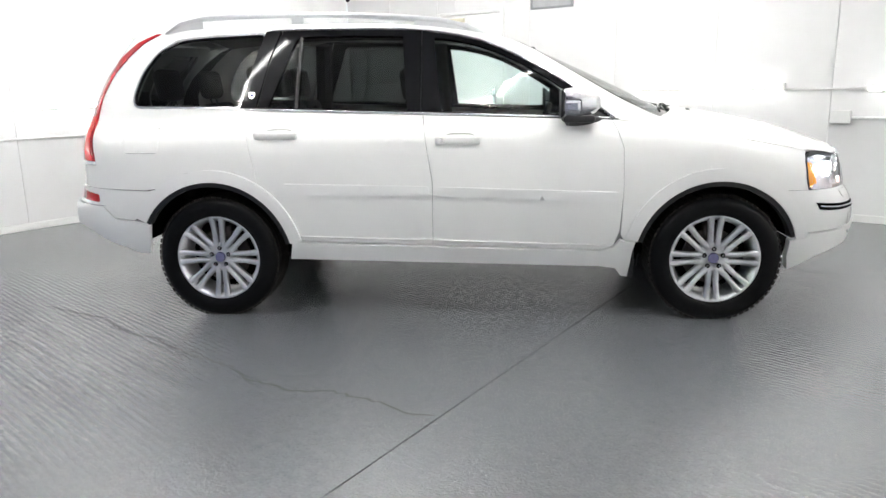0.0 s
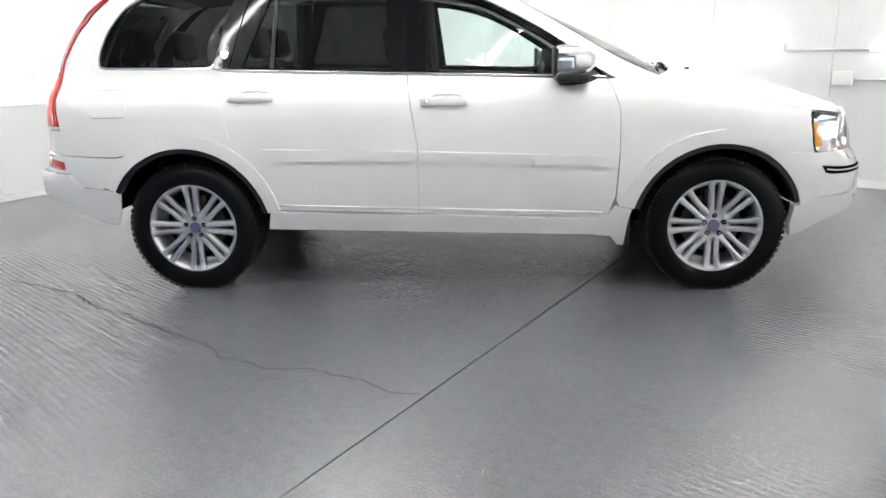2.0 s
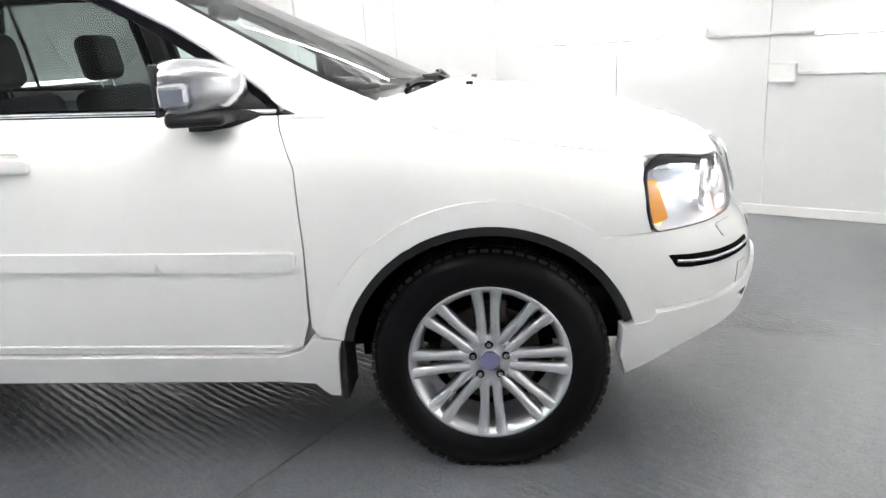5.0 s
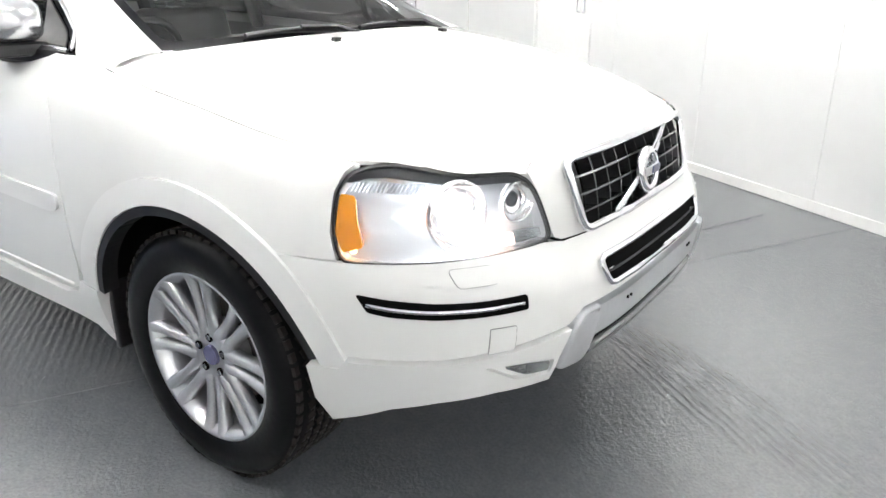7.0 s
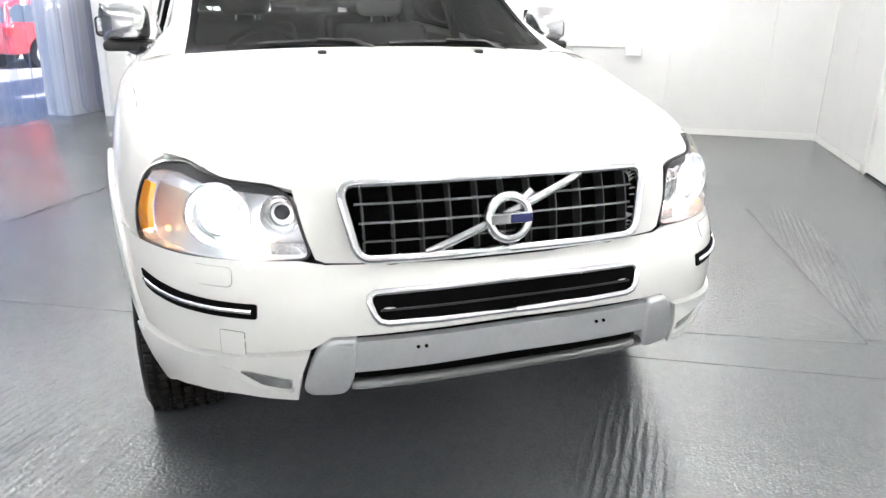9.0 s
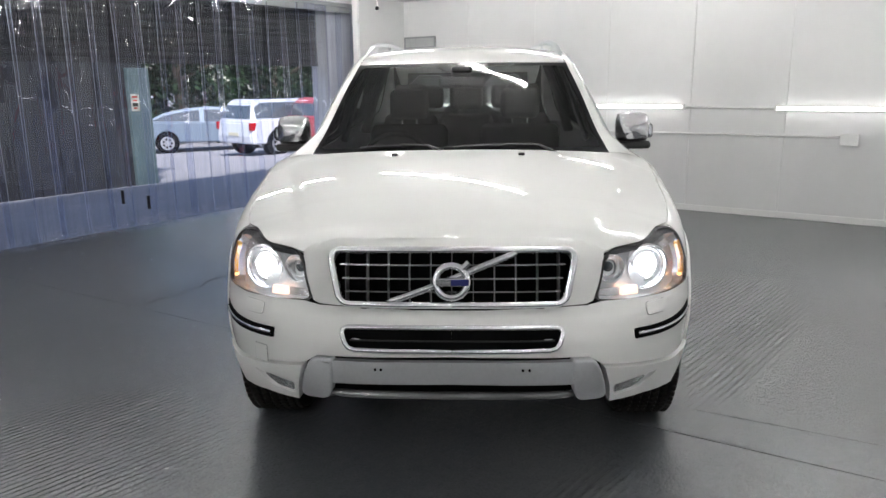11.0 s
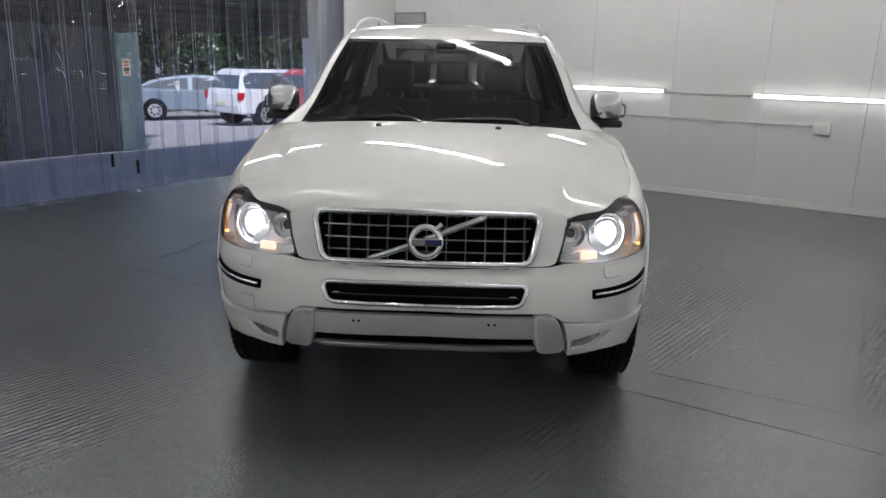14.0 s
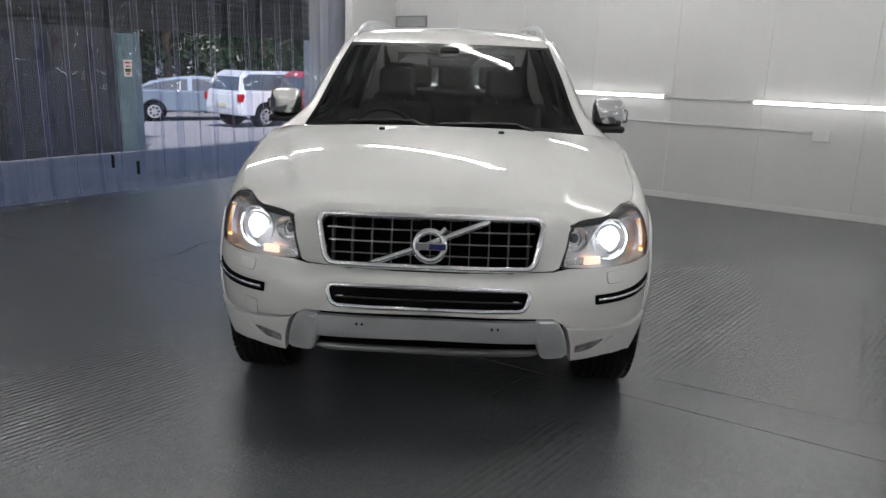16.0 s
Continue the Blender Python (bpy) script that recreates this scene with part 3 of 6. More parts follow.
        part("base", tube((0, 0, -0.02), (0, 0, 0), 0.05, 20), "upvc", ob, smooth=False)
        part("stem", tube((0, 0, -0.1), (0, 0, -0.02), 0.012, 10), "upvc", ob)
        part("body", tube((-0.06, 0, -0.13), (0.08, 0, -0.15), 0.032, 18), "upvc", ob)
        part("lens", tube((0.075, 0, -0.1495), (0.09, 0, -0.1515), 0.028, 18), "gloss_black", ob, "dark glass lens")


def build_curtain():
    rnd = random.Random(11)
    rail = part("curtain_rail", box((WALL_B + 0.3, WALL_C - 0.04, 2.47), (4.6, WALL_C + 0.04, 2.52), 0.004), "grey_metal", None, m=ROOM)
    tagged(rail, "grey metal rail carrying the plastic strip curtain", "rail", kind="structure")
    tagged(part("beam", box((WALL_B, WALL_C - 0.12, 2.523), (4.6, WALL_C + 0.06, CEIL - 0.003), 0.004), "upvc", None, m=ROOM), "white boxed beam above the strip curtain", "beam", kind="structure")
    u, k = WALL_B + 0.3, 0
    while u < 4.5:
        w, h0 = 0.30, 0.02 + rnd.uniform(0, 0.03)
        a0, a1 = rnd.uniform(-4, 4), rnd.uniform(-14, 14)
        ph, amp = rnd.uniform(0, 6.3), rnd.uniform(0.004, 0.016)
        bm = bmesh.new()
        rows = []
        belly = rnd.choice((-1, 1)) * rnd.uniform(0.010, 0.026)
        folds = [(rnd.uniform(0.5, 1.1), rnd.uniform(-1, 1), rnd.uniform(0.2, 0.8), h) for h in (rnd.uniform(0.08, 0.15), rnd.uniform(0.17, 0.24), rnd.uniform(0.26, 0.34))]
        nz, nx = 64, 14
        for i in range(nz + 1):
            f = (i / nz) ** 1.25
            z = 2.48 - (2.48 - h0) * f
            tw = radians(a0 + (a1 - a0) * f)
            bow = amp * math.sin(ph + 5 * f) * min(1, 4 * f) + 0.03 * (k % 2)
            row = []
            for j in range(nx + 1):
                g = j / nx
                s = (g - 0.5) * w
                crease = sum(0.022 * hook * math.exp(-((f - high) / 0.045) ** 2) * math.exp(-((g - at - 1.4 * lean * (f - high)) / 0.14) ** 2) for hook, lean, at, high in folds)
                curl = belly * math.cos((g - 0.5) * math.pi) * (0.7 + 0.3 * f) + 0.007 * math.sin(5.2 * g + ph + 3 * f) * (1 - 0.4 * f)
                foot = 0.07 * max(0, (f - 0.955) / 0.045) ** 2 * (0.65 + 0.35 * math.sin(3.0 * g + ph))
                row.append(bm.verts.new((s * math.cos(tw), s * math.sin(tw) + bow + curl + crease + foot, z)))
            rows.append(row)
        for r0, r1 in zip(rows, rows[1:]):
            for j in range(nx):
                bm.faces.new((r0[j], r0[j + 1], r1[j + 1], r1[j]))
        lines = [[r[j].co.copy() for r in rows[::3]] for j in (0, nx)]
        ob = part("curtain_strip", bm, "pvc", None, smooth=True, m=ROOM @ pose(u + w / 2, WALL_C, 0))
        ob.visible_shadow = False
        tagged(ob, "clear plastic curtain strip hanging from the rail", "curtain strip", group="strip curtain")
        for line in lines:
            edge = part("strip_edge", sweep(line, 0.002, 5, up=(0, 1, 0)), "pvc_edge", ob)
            edge.visible_shadow = False
        part("hanger_plate", box((-w / 2 + 0.02, 0.03 * (k % 2) - 0.006, 2.40), (w / 2 - 0.02, 0.03 * (k % 2) + 0.006, 2.468), 0.002, 1), "grey_metal", ob, "grey metal hanger plate")
        u += 0.245
        k += 1


build_room()
build_curtain()

# ---- the car: shape tables (x forward, y to its left, z up; half widths) ----
from mathutils.geometry import delaunay_2d_cdt


def table(tab, v):
    """A smooth monotone reading of a table of (key, value)."""
    if v <= tab[0][0]:
        return tab[0][1]
    if v >= tab[-1][0]:
        return tab[-1][1]
    i = next(k for k in range(len(tab) - 1) if v <= tab[k + 1][0])

    def grad(k):
        return (tab[k + 1][1] - tab[k][1]) / (tab[k + 1][0] - tab[k][0])

    def slope(j):
        if j <= 0 or j >= len(tab) - 1:
            return grad(0 if j <= 0 else len(tab) - 2)
        a, b = grad(j - 1), grad(j)
        return 0 if a * b <= 0 else 2 * a * b / (a + b)
    h = tab[i + 1][0] - tab[i][0]
    t = (v - tab[i][0]) / h
    return ((2 * t**3 - 3 * t * t + 1) * tab[i][1] + (t**3 - 2 * t * t + t) * h * slope(i)
            + (-2 * t**3 + 3 * t * t) * tab[i + 1][1] + (t**3 - t * t) * h * slope(i + 1))


SIDE = [(0.20, 0.85), (0.30, 0.895), (0.45, 0.935), (0.62, 0.955), (0.80, 0.96), (0.95, 0.952), (1.03, 0.935), (1.08, 0.908), (1.12, 0.867),
        (1.16, 0.832), (1.28, 0.79), (1.45, 0.735), (1.60, 0.675), (1.68, 0.63), (1.73, 0.55)]
NOSE = [(0.20, 2.16), (0.28, 2.25), (0.36, 2.31), (0.45, 2.345), (0.55, 2.36), (0.62, 2.35), (0.68, 2.325), (0.74, 2.285), (0.82, 2.272),
        (0.90, 2.245), (0.95, 2.21), (1.0, 2.12), (1.05, 1.95)]
TAIL = [(0.20, -2.34), (0.35, -2.42), (0.5, -2.455), (0.64, -2.455), (0.70, -2.40), (0.8, -2.38), (1.0, -2.37), (1.15, -2.345), (1.3, -2.29),
        (1.5, -2.17), (1.66, -2.04), (1.73, -1.94)]
HOODC = [(1.0, 1.180), (1.2, 1.168), (1.33, 1.152), (1.6, 1.106), (1.9, 1.042), (2.08, 0.998), (2.15, 0.982), (2.21, 0.95), (2.24, 0.91)]
CREASE_Y = [(1.2, 0.76), (1.4, 0.70), (1.75, 0.60), (2.1, 0.49), (2.24, 0.43)]
CREASE_H = [(1.0, 0.004), (1.25, 0.010), (1.5, 0.016), (1.9, 0.018), (2.1, 0.008), (2.2, 0.0)]
HOOD_P = [(1.3, 2.4), (1.8, 2.6), (2.21, 2.6)]
EDGE_Z = [(1.0, 1.13), (1.3, 1.066), (1.64, 1.0), (1.92, 0.945), (2.2, 0.90)]
EDGE_Y = [(1.0, 0.875), (1.3, 0.868), (1.64, 0.858), (1.8, 0.866), (1.92, 0.864), (2.0, 0.855)]
XS, PF, XR, PR = 1.2, 3.3, -1.55, 4.0


def side_y(x, z):
    w = table(SIDE, z)
    # the glasshouse narrows towards the screen
    f, g = max(0, min(1, (x + 0.6) / 1.2)), max(0, min(1, (z - 1.08) / 0.12))
    w -= 0.05 * f * f * (3 - 2 * f) * g * g * (3 - 2 * g)
    if x > 1.0:
        f = min(1, (x - 1.0) / 0.35)
        f = f * f * (3 - 2 * f)
        ze, ye, wl = table(EDGE_Z, x), table(EDGE_Y, x), table(SIDE, min(z, 0.85))
        q = max(0, min(1, (z - ze + 0.24) / 0.24))
        w = w * (1 - f) + (ye + (wl - ye) * math.sqrt(max(0, 1 - q**2.2))) * f
    return w


def arc_table(xa, w, p):
    out, last, run = [], None, 0.0
    for k in range(401):
        a = math.pi / 2 * k / 400
        q = (xa * math.sin(a) ** (2 / p), w * max(0, math.cos(a)) ** (2 / p))
        run += math.dist(q, last) if last else 0
        out.append((run, a))
        last = q
    return out


FRONT, REAR = arc_table(1.16, 0.96, PF), arc_table(0.9, 0.95, PR)
S_NOSE, S_TAIL = XS + FRONT[-1][0], XR - REAR[-1][0]


def angle_at(tab, run):
    k = min(400, max(1, next((i for i in range(401) if tab[i][0] >= run), 400)))
    (r0, a0), (r1, a1) = tab[k - 1], tab[k]
    return a0 + (a1 - a0) * min(1, max(0, (run - r0) / (r1 - r0)))


def run_at(tab, a):
    f = max(0, min(1, a / (math.pi / 2))) * 400
    k = min(399, int(f))
    return tab[k][0] + (tab[k + 1][0] - tab[k][0]) * (f - k)


def W(s, z):
    """The skin of the right side, wrapped round nose and tail: s runs along it, z up."""
    if s > XS:
        a = angle_at(FRONT, s - XS)
        x = XS + (table(NOSE, z) - XS) * math.sin(a) ** (2 / PF)
        y = side_y(min(x, 1.99), z) * max(0, math.cos(a)) ** (2 / PF)
    elif s < XR:
        a = angle_at(REAR, XR - s)
        x = XR + (table(TAIL, z) - XR) * math.sin(a) ** (2 / PR)
        y = side_y(x, z) * max(0, math.cos(a)) ** (2 / PR)
    else:
        x, y = s, side_y(s, z)
    return Vector((x, -y, z))


def FX(x, z):
    """The skin's (s, z) for an x and a height."""
    if x > XS:
        a = min(1, (x - XS) / (table(NOSE, z) - XS))
        return XS + run_at(FRONT, math.asin(a ** (PF / 2))), z
    if x < XR:
        a = min(1, (XR - x) / (XR - table(TAIL, z)))
        return XR - run_at(REAR, math.asin(a ** (PR / 2))), z
    return x, z


def FY(y, z):
    """The skin's (s, z) at the nose for a distance y from the middle and a height."""
    b = min(1, abs(y) / side_y(1.99, z))
    return XS + run_at(FRONT, math.acos(b ** (PF / 2))), z


WING_TOP = [(0.95, 1.127), (1.05, 1.117), (1.15, 1.098), (1.305, 1.064), (1.45, 1.036), (1.64, 0.997), (1.80, 0.966), (1.91, 0.942), (1.955, 0.940), (2.033, 0.930), (2.107, 0.914)]
_edge = [W(*FX(x, z)) for x, z in WING_TOP]
HOOD_Y = [(p.x, -p.y) for p in _edge] + [(2.163, 0.558), (2.21, 0.50)]
HOOD_Z = [(p.x, p.z + 0.001) for p in _edge] + [(2.163, 0.902), (2.21, 0.89)]


def H(x, y):
    """The bonnet."""
    xx = min(2.24, x)
    ze, ye, zc = table(HOOD_Z, xx), table(HOOD_Y, xx), table(HOODC, xx)
    n = min(1.02, abs(y) / ye)
    z = ze + (zc - ze) * (1 - n ** table(HOOD_P, xx))
    # the raised middle, with a crease each side that runs in towards the grille
    k = max(0, min(1, (abs(y) - table(CREASE_Y, xx)) / 0.07))
    return Vector((x, y, z + table(CREASE_H, xx) * (1 - k * k * (3 - 2 * k))))


UPPER = [(-1.95, 0.52, 1.62), (-1.6, 0.56, 1.675), (-1.0, 0.59, 1.69), (-0.3, 0.597, 1.668), (0.17, 0.59, 1.612), (0.312, 0.594, 1.572),
         (0.604, 0.638, 1.415), (0.93, 0.682, 1.228), (1.13, 0.712, 1.134)]
UP_Y, UP_Z = [(x, y) for x, y, z in UPPER], [(x, z) for x, y, z in UPPER]
ROOFC = [(-2.05, 1.645), (-1.6, 1.708), (-1.0, 1.728), (-0.4, 1.708), (0.0, 1.668), (0.25, 1.613), (0.40, 1.562)]
LOWER_Z = [(-1.76, 1.53), (-1.70, 1.575), (-1.556, 1.622), (-1.1, 1.652), (-0.95, 1.657), (-0.318, 1.648), (-0.197, 1.638), (0.12, 1.578), (0.343, 1.482),
           (0.624, 1.32), (0.80, 1.185), (0.87, 1.13)]


def R(x, y):
    """The roof."""
    ye = table(UP_Y, x)
    ze = table(UP_Z, x)
    n = min(1.0, abs(y) / ye)
    return Vector((x, y, ze + (table(ROOFC, x) - ze) * (1 - n**2.4)))


def WS(a, b):
    """The windscreen: a across, -1 to 1, b up, 0 to 1."""
    xe = 1.13 + (0.312 - 1.13) * b
    y, z = table(UP_Y, xe), table(UP_Z, xe)
    xm = 1.28 + (0.355 - 1.28) * b
    zm = 1.145 + (1.578 - 1.145) * b + 0.010 * math.sin(math.pi * b)
    k = abs(a) ** 2.2
    return Vector((xm + (xe - xm) * k, y * a, zm + (z - zm) * k))


def belt(x):
    return 1.158 - 0.036 * x


# ---- panels cut from those skins ----
def densify(poly, step):
    out = []
    for (a, b), (c, d) in zip(poly, poly[1:] + poly[:1]):
        n = max(1, math.ceil(math.hypot(c - a, d - b) / step))
        out += [(a + (c - a) * i / n, b + (d - b) * i / n) for i in range(n)]
    return out


def soften(poly, times=2):
    """Cuts the corners of a closed outline."""
    for _ in range(times):
        poly = [q for (a, b), (c, d) in zip(poly, poly[1:] + poly[:1])
                for q in ((a * 0.75 + c * 0.25, b * 0.75 + d * 0.25), (a * 0.25 + c * 0.75, b * 0.25 + d * 0.75))]
    return poly


def rounded(poly, r, n=4):
    """Rounds the corners of a closed outline by a radius."""
    out = []
    for i in range(len(poly)):
        a, b, c = Vector(poly[i - 1]), Vector(poly[i]), Vector(poly[(i + 1) % len(poly)])
        p = b + (a - b) * min(0.45, r / max(1e-6, (a - b).length))
        q = b + (c - b) * min(0.45, r / max(1e-6, (c - b).length))
        for k in range(n + 1):
            f = k / n
            v = p * (1 - f) ** 2 + b * 2 * f * (1 - f) + q * f * f
            out.append((v.x, v.y))
    return out


def area(poly):
    return sum(a * d - c * b for (a, b), (c, d) in zip(poly, poly[1:] + poly[:1])) / 2


def inset(poly, d):
    if area(poly) < 0:
        poly = poly[::-1]
    out = []
    n = len(poly)
    for i in range(n):
        (a, b), (c, e), (f, g) = poly[i - 1], poly[i], poly[(i + 1) % n]
        t1, t2 = Vector((c - a, e - b)).normalized(), Vector((f - c, g - e)).normalized()
        m = Vector((-t1.y - t2.y, t1.x + t2.x))
        m = m / max(0.5, m.length_squared / 2) if m.length > 1e-6 else Vector((-t1.y, t1.x))
        out.append((c + m.x * d, e + m.y * d))
    return out


def within(poly, x, y):
    odd = False
    for (a, b), (c, d) in zip(poly, poly[1:] + poly[:1]):
        if (b > y) != (d > y) and x < (c - a) * (y - b) / (d - b) + a:
            odd = not odd
    return odd


def arc(cx, cz, r, a0, a1, n=16):
    return [(cx + r * math.cos(radians(a0 + (a1 - a0) * i / n)), cz + r * math.sin(radians(a0 + (a1 - a0) * i / n))) for i in range(n + 1)]


def panel(name, outline, mat, parent, side=1, holes=(), fn=W, off=0.0, flange=0.018, step=0.035, gap=0.0014, both=False, label="", edge_step=0.02, mid=None):
    """A sheet with turned-in edges, cut by an outline from a skin. side -1: on the car's left. both: mirrored into one mesh, joined at the
    first coordinate mid."""
    if mid is None:
        mid = S_NOSE
    if area(outline) < 0:
        outline = outline[::-1]
    rim = densify(outline, edge_step)
    if gap:
        small = inset(rim, gap)
        rim = [(mid, q[1]) if both and abs(p[0] - mid) < 1e-5 else q for p, q in zip(rim, small)]
    loops = [rim] + [densify(h if area(h) < 0 else h[::-1], edge_step) for h in holes]
    flat, edges = [], []
    for lp in loops:
        k = len(flat)
        flat += lp
        edges += [(k + i, k + (i + 1) % len(lp)) for i in range(len(lp))]
    x0, x1 = min(p[0] for p in rim), max(p[0] for p in rim)
    z0, z1 = min(p[1] for p in rim), max(p[1] for p in rim)
    pts = np.array(flat)
    for i in range(int((x1 - x0) / step) + 1):
        for j in range(int((z1 - z0) / step) + 1):
            x, z = x0 + (i + 0.5 + 0.25 * (j % 2)) * step, z0 + (j + 0.5) * step
            if within(rim, x, z) and not any(within(h, x, z) for h in loops[1:]) and np.hypot(pts[:, 0] - x, pts[:, 1] - z).min() > 0.45 * step:
                flat.append((x, z))
    v2, _, f2, _, _, _ = delaunay_2d_cdt([Vector(p) for p in flat], edges, [], 0, 1e-6)
    tris = []
    for f in f2:
        c = sum((v2[i] for i in f), Vector((0, 0))) / 3
        if within(rim, c.x, c.y) and not any(within(h, c.x, c.y) for h in loops[1:]):
            tris.append(f if (v2[f[1]] - v2[f[0]]).cross(v2[f[2]] - v2[f[0]]) > 0 else f[::-1])

    def skin(a, b, d):
        e = 1e-3
        lo = min(a, mid - e) if both else a
        n = (fn(lo + e, b) - fn(lo - e, b)).cross(fn(lo, b + e) - fn(lo, b - e))
        n.normalize()
        return fn(a, b) + n * (off + d), n
    verts, normals, faces = [], [], []
    for v in v2:
        p, n = skin(v.x, v.y, 0)
        verts.append(p)
        normals.append(n)
    faces += [tuple(f) for f in tris]
    if flange:
        for lp in loops:
            top = [skin(a, b, 0) for a, b in lp]
            low = [skin(a, b, -flange) for a, b in lp]
            m = len(lp)
            for i in range(m):
                j = (i + 1) % m
                if both and abs(lp[i][0] - mid) < 1e-5 and abs(lp[j][0] - mid) < 1e-5:
                    continue
                k = len(verts)
                verts += [top[i][0], top[j][0], low[j][0], low[i][0]]
                t = (top[j][0] - top[i][0]).cross(top[i][1])
                t = t.normalized() if t.length > 1e-9 else top[i][1]
                normals += [t if flange > 0 else -t] * 4
                faces.append((k, k + 3, k + 2, k + 1))
    if both:
        n0 = len(verts)
        verts += [Vector((p.x, -p.y, p.z)) for p in verts]
        normals += [Vector((p.x, -p.y, p.z)) for p in normals]
        faces += [tuple(i + n0 for i in f[::-1]) for f in faces]
    elif side < 0:
        verts = [Vector((p.x, -p.y, p.z)) for p in verts]
        normals = [Vector((p.x, -p.y, p.z)) for p in normals]
        faces = [f[::-1] for f in faces]
    me = bpy.data.meshes.new(name)
    me.from_pydata([tuple(p) for p in verts], [], faces)
    me.shade_smooth()
    me.normals_split_custom_set_from_vertices([tuple(n) for n in normals])
    me.materials.append(MAT[mat])
    ob = new(name, me)
    ob.parent = parent
    if label:
        ob["label"] = label
    return ob


def loft(name, rows, mat, parent, side=1, label="", flip=False):
    """A smooth sheet through rows of points."""
    bm = bmesh.new()
    vs = [[bm.verts.new((p[0], p[1] * side, p[2])) for p in row] for row in rows]
    for a, b in zip(vs, vs[1:]):
        for i in range(len(a) - 1):
            f = (a[i], a[i + 1], b[i + 1], b[i])
            bm.faces.new(f if (side > 0) != flip else f[::-1])
    return part(name, bm, mat, parent, label, smooth=True)


def on_skin(line, off, side=1, fn=W):
    out = []
    for a, b in line:
        e = 1e-3
        n = (fn(a + e, b) - fn(a - e, b)).cross(fn(a, b + e) - fn(a, b - e)).normalized()
        p = fn(a, b) + n * off
        out.append((p.x, p.y * side, p.z))
    return out


def xz(pairs):
    return [FX(x, z) for x, z in pairs]


# ---- wheel ----
def build_wheel(parent, x, side, front=True):
    hub = empty("wheel", pose(x, -0.805 * side, 0.352, 0, 0, 0 if side > 0 else 180))
    hub.parent = parent
    # tyre: a turned profile (outwards is -y)
    prof = [(0.238, -0.098), (0.247, -0.112), (0.262, -0.121), (0.29, -0.127), (0.315, -0.124), (0.333, -0.113), (0.343, -0.100), (0.3465, -0.085)]
    for k in range(5):
        y = -0.075 + 0.034 * k
        prof += [(0.35, y), (0.35, y + 0.024), (0.342, y + 0.026), (0.342, y + 0.032)]
    prof += [(0.3465, 0.10), (0.33, 0.118), (0.29, 0.127), (0.247, 0.112), (0.238, 0.098)]
    prof = [(0.238 + (r - 0.238) * 1.125, y) for r, y in prof]
    bm = bmesh.new()
    n = 96
    rings = [[bm.verts.new((r * math.cos(a), y, r * math.sin(a) if r < 0.352 or abs(y) > 0.09 else (r - (0.002 if k % 2 else 0)) * math.sin(a)))
              for r, y in prof] for k in range(n) for a in (2 * math.pi * k / n,)]
    for k in range(n):
        a, b = rings[k], rings[(k + 1) % n]
        for i in range(len(prof) - 1):
            bm.faces.new((a[i], b[i], b[i + 1], a[i + 1]))
    for v in bm.verts:
        v.co.z = max(v.co.z, -0.3515)
    bmesh.ops.recalc_face_normals(bm, faces=bm.faces)
    tyre = part("tyre", bm, "rubber", hub, "black road tyre with grooved tread", smooth=True)
    # shoulder blocks of the tread
    blk = bmesh.new()
    for k in range(64):
        a = 2 * math.pi * k / 64
        m = Matrix.Rotation(-a, 4, "Y")
        for y0, y1 in ((-0.108, -0.082), (0.094, 0.110)):
            bmesh.ops.create_cube(blk, size=1, matrix=m @ Matrix.Translation((0.3555, (y0 + y1) / 2, 0)) @ Matrix.Rotation(radians(14 if y0 < 0 else -14), 4, "Z")
                                  @ Matrix.Diagonal((0.010, y1 - y0, 0.024, 1)))
        for j in range(5):
            bmesh.ops.create_cube(blk, size=1, matrix=m @ Matrix.Translation((0.3625, -0.063 + 0.034 * j, 0)) @ Matrix.Rotation(radians(20), 4, "X")
                                  @ Matrix.Diagonal((0.006, 0.023, 0.026, 1)))
    for v in blk.verts:
        v.co.z = max(v.co.z, -0.3513)
    tagged(part("tread_band", blk, "tread", tyre), kind="stuff")
    # rim: barrel with lip
    bm = bmesh.new()
    rp = [(0.236, 0.10), (0.222, 0.09), (0.215, -0.06), (0.225, -0.095), (0.236, -0.108), (0.244, -0.114), (0.250, -0.112), (0.2505, -0.104), (0.238, -0.096)]
    rr = [[bm.verts.new((r * math.cos(a), y, r * math.sin(a))) for r, y in rp] for a in (2 * math.pi * k / 96 for k in range(96))]
    for k in range(96):
        a, b = rr[k], rr[(k + 1) % 96]
        for i in range(len(rp) - 1):
            bm.faces.new((a[i], b[i], b[i + 1], a[i + 1]))
    bmesh.ops.recalc_face_normals(bm, faces=bm.faces)
    rim = part("rim", bm, "alloy", hub, "silver alloy rim with paired spokes", smooth=True)
    # eight pairs of spokes
    for k in range(8):
        for sgn in (-1, 1):
            a = 2 * math.pi * k / 8 + radians(90)
            bm = bmesh.new()
            stations = [(0.062, 0.022, -0.088, 0.021), (0.10, 0.0195, -0.091, 0.0155), (0.15, 0.0215, -0.095, 0.0145), (0.19, 0.025, -0.100, 0.0155), (0.222, 0.0285, -0.105, 0.018), (0.241, 0.031, -0.109, 0.024)]
            loops = []
            for r, cy, y, hw in stations:
                c = cy * sgn
                loops.append([bm.verts.new((r, yy, c + ww)) for ww, yy in ((-hw, y + 0.03), (-hw, y + 0.005), (-hw * 0.62, y - 0.003), (hw * 0.62, y - 0.003), (hw, y + 0.005), (hw, y + 0.03))])
            for u, v in zip(loops, loops[1:]):
                for i in range(5):
                    bm.faces.new((u[i], u[i + 1], v[i + 1], v[i]))
                bm.faces.new((u[5], u[0], v[0], v[5]))
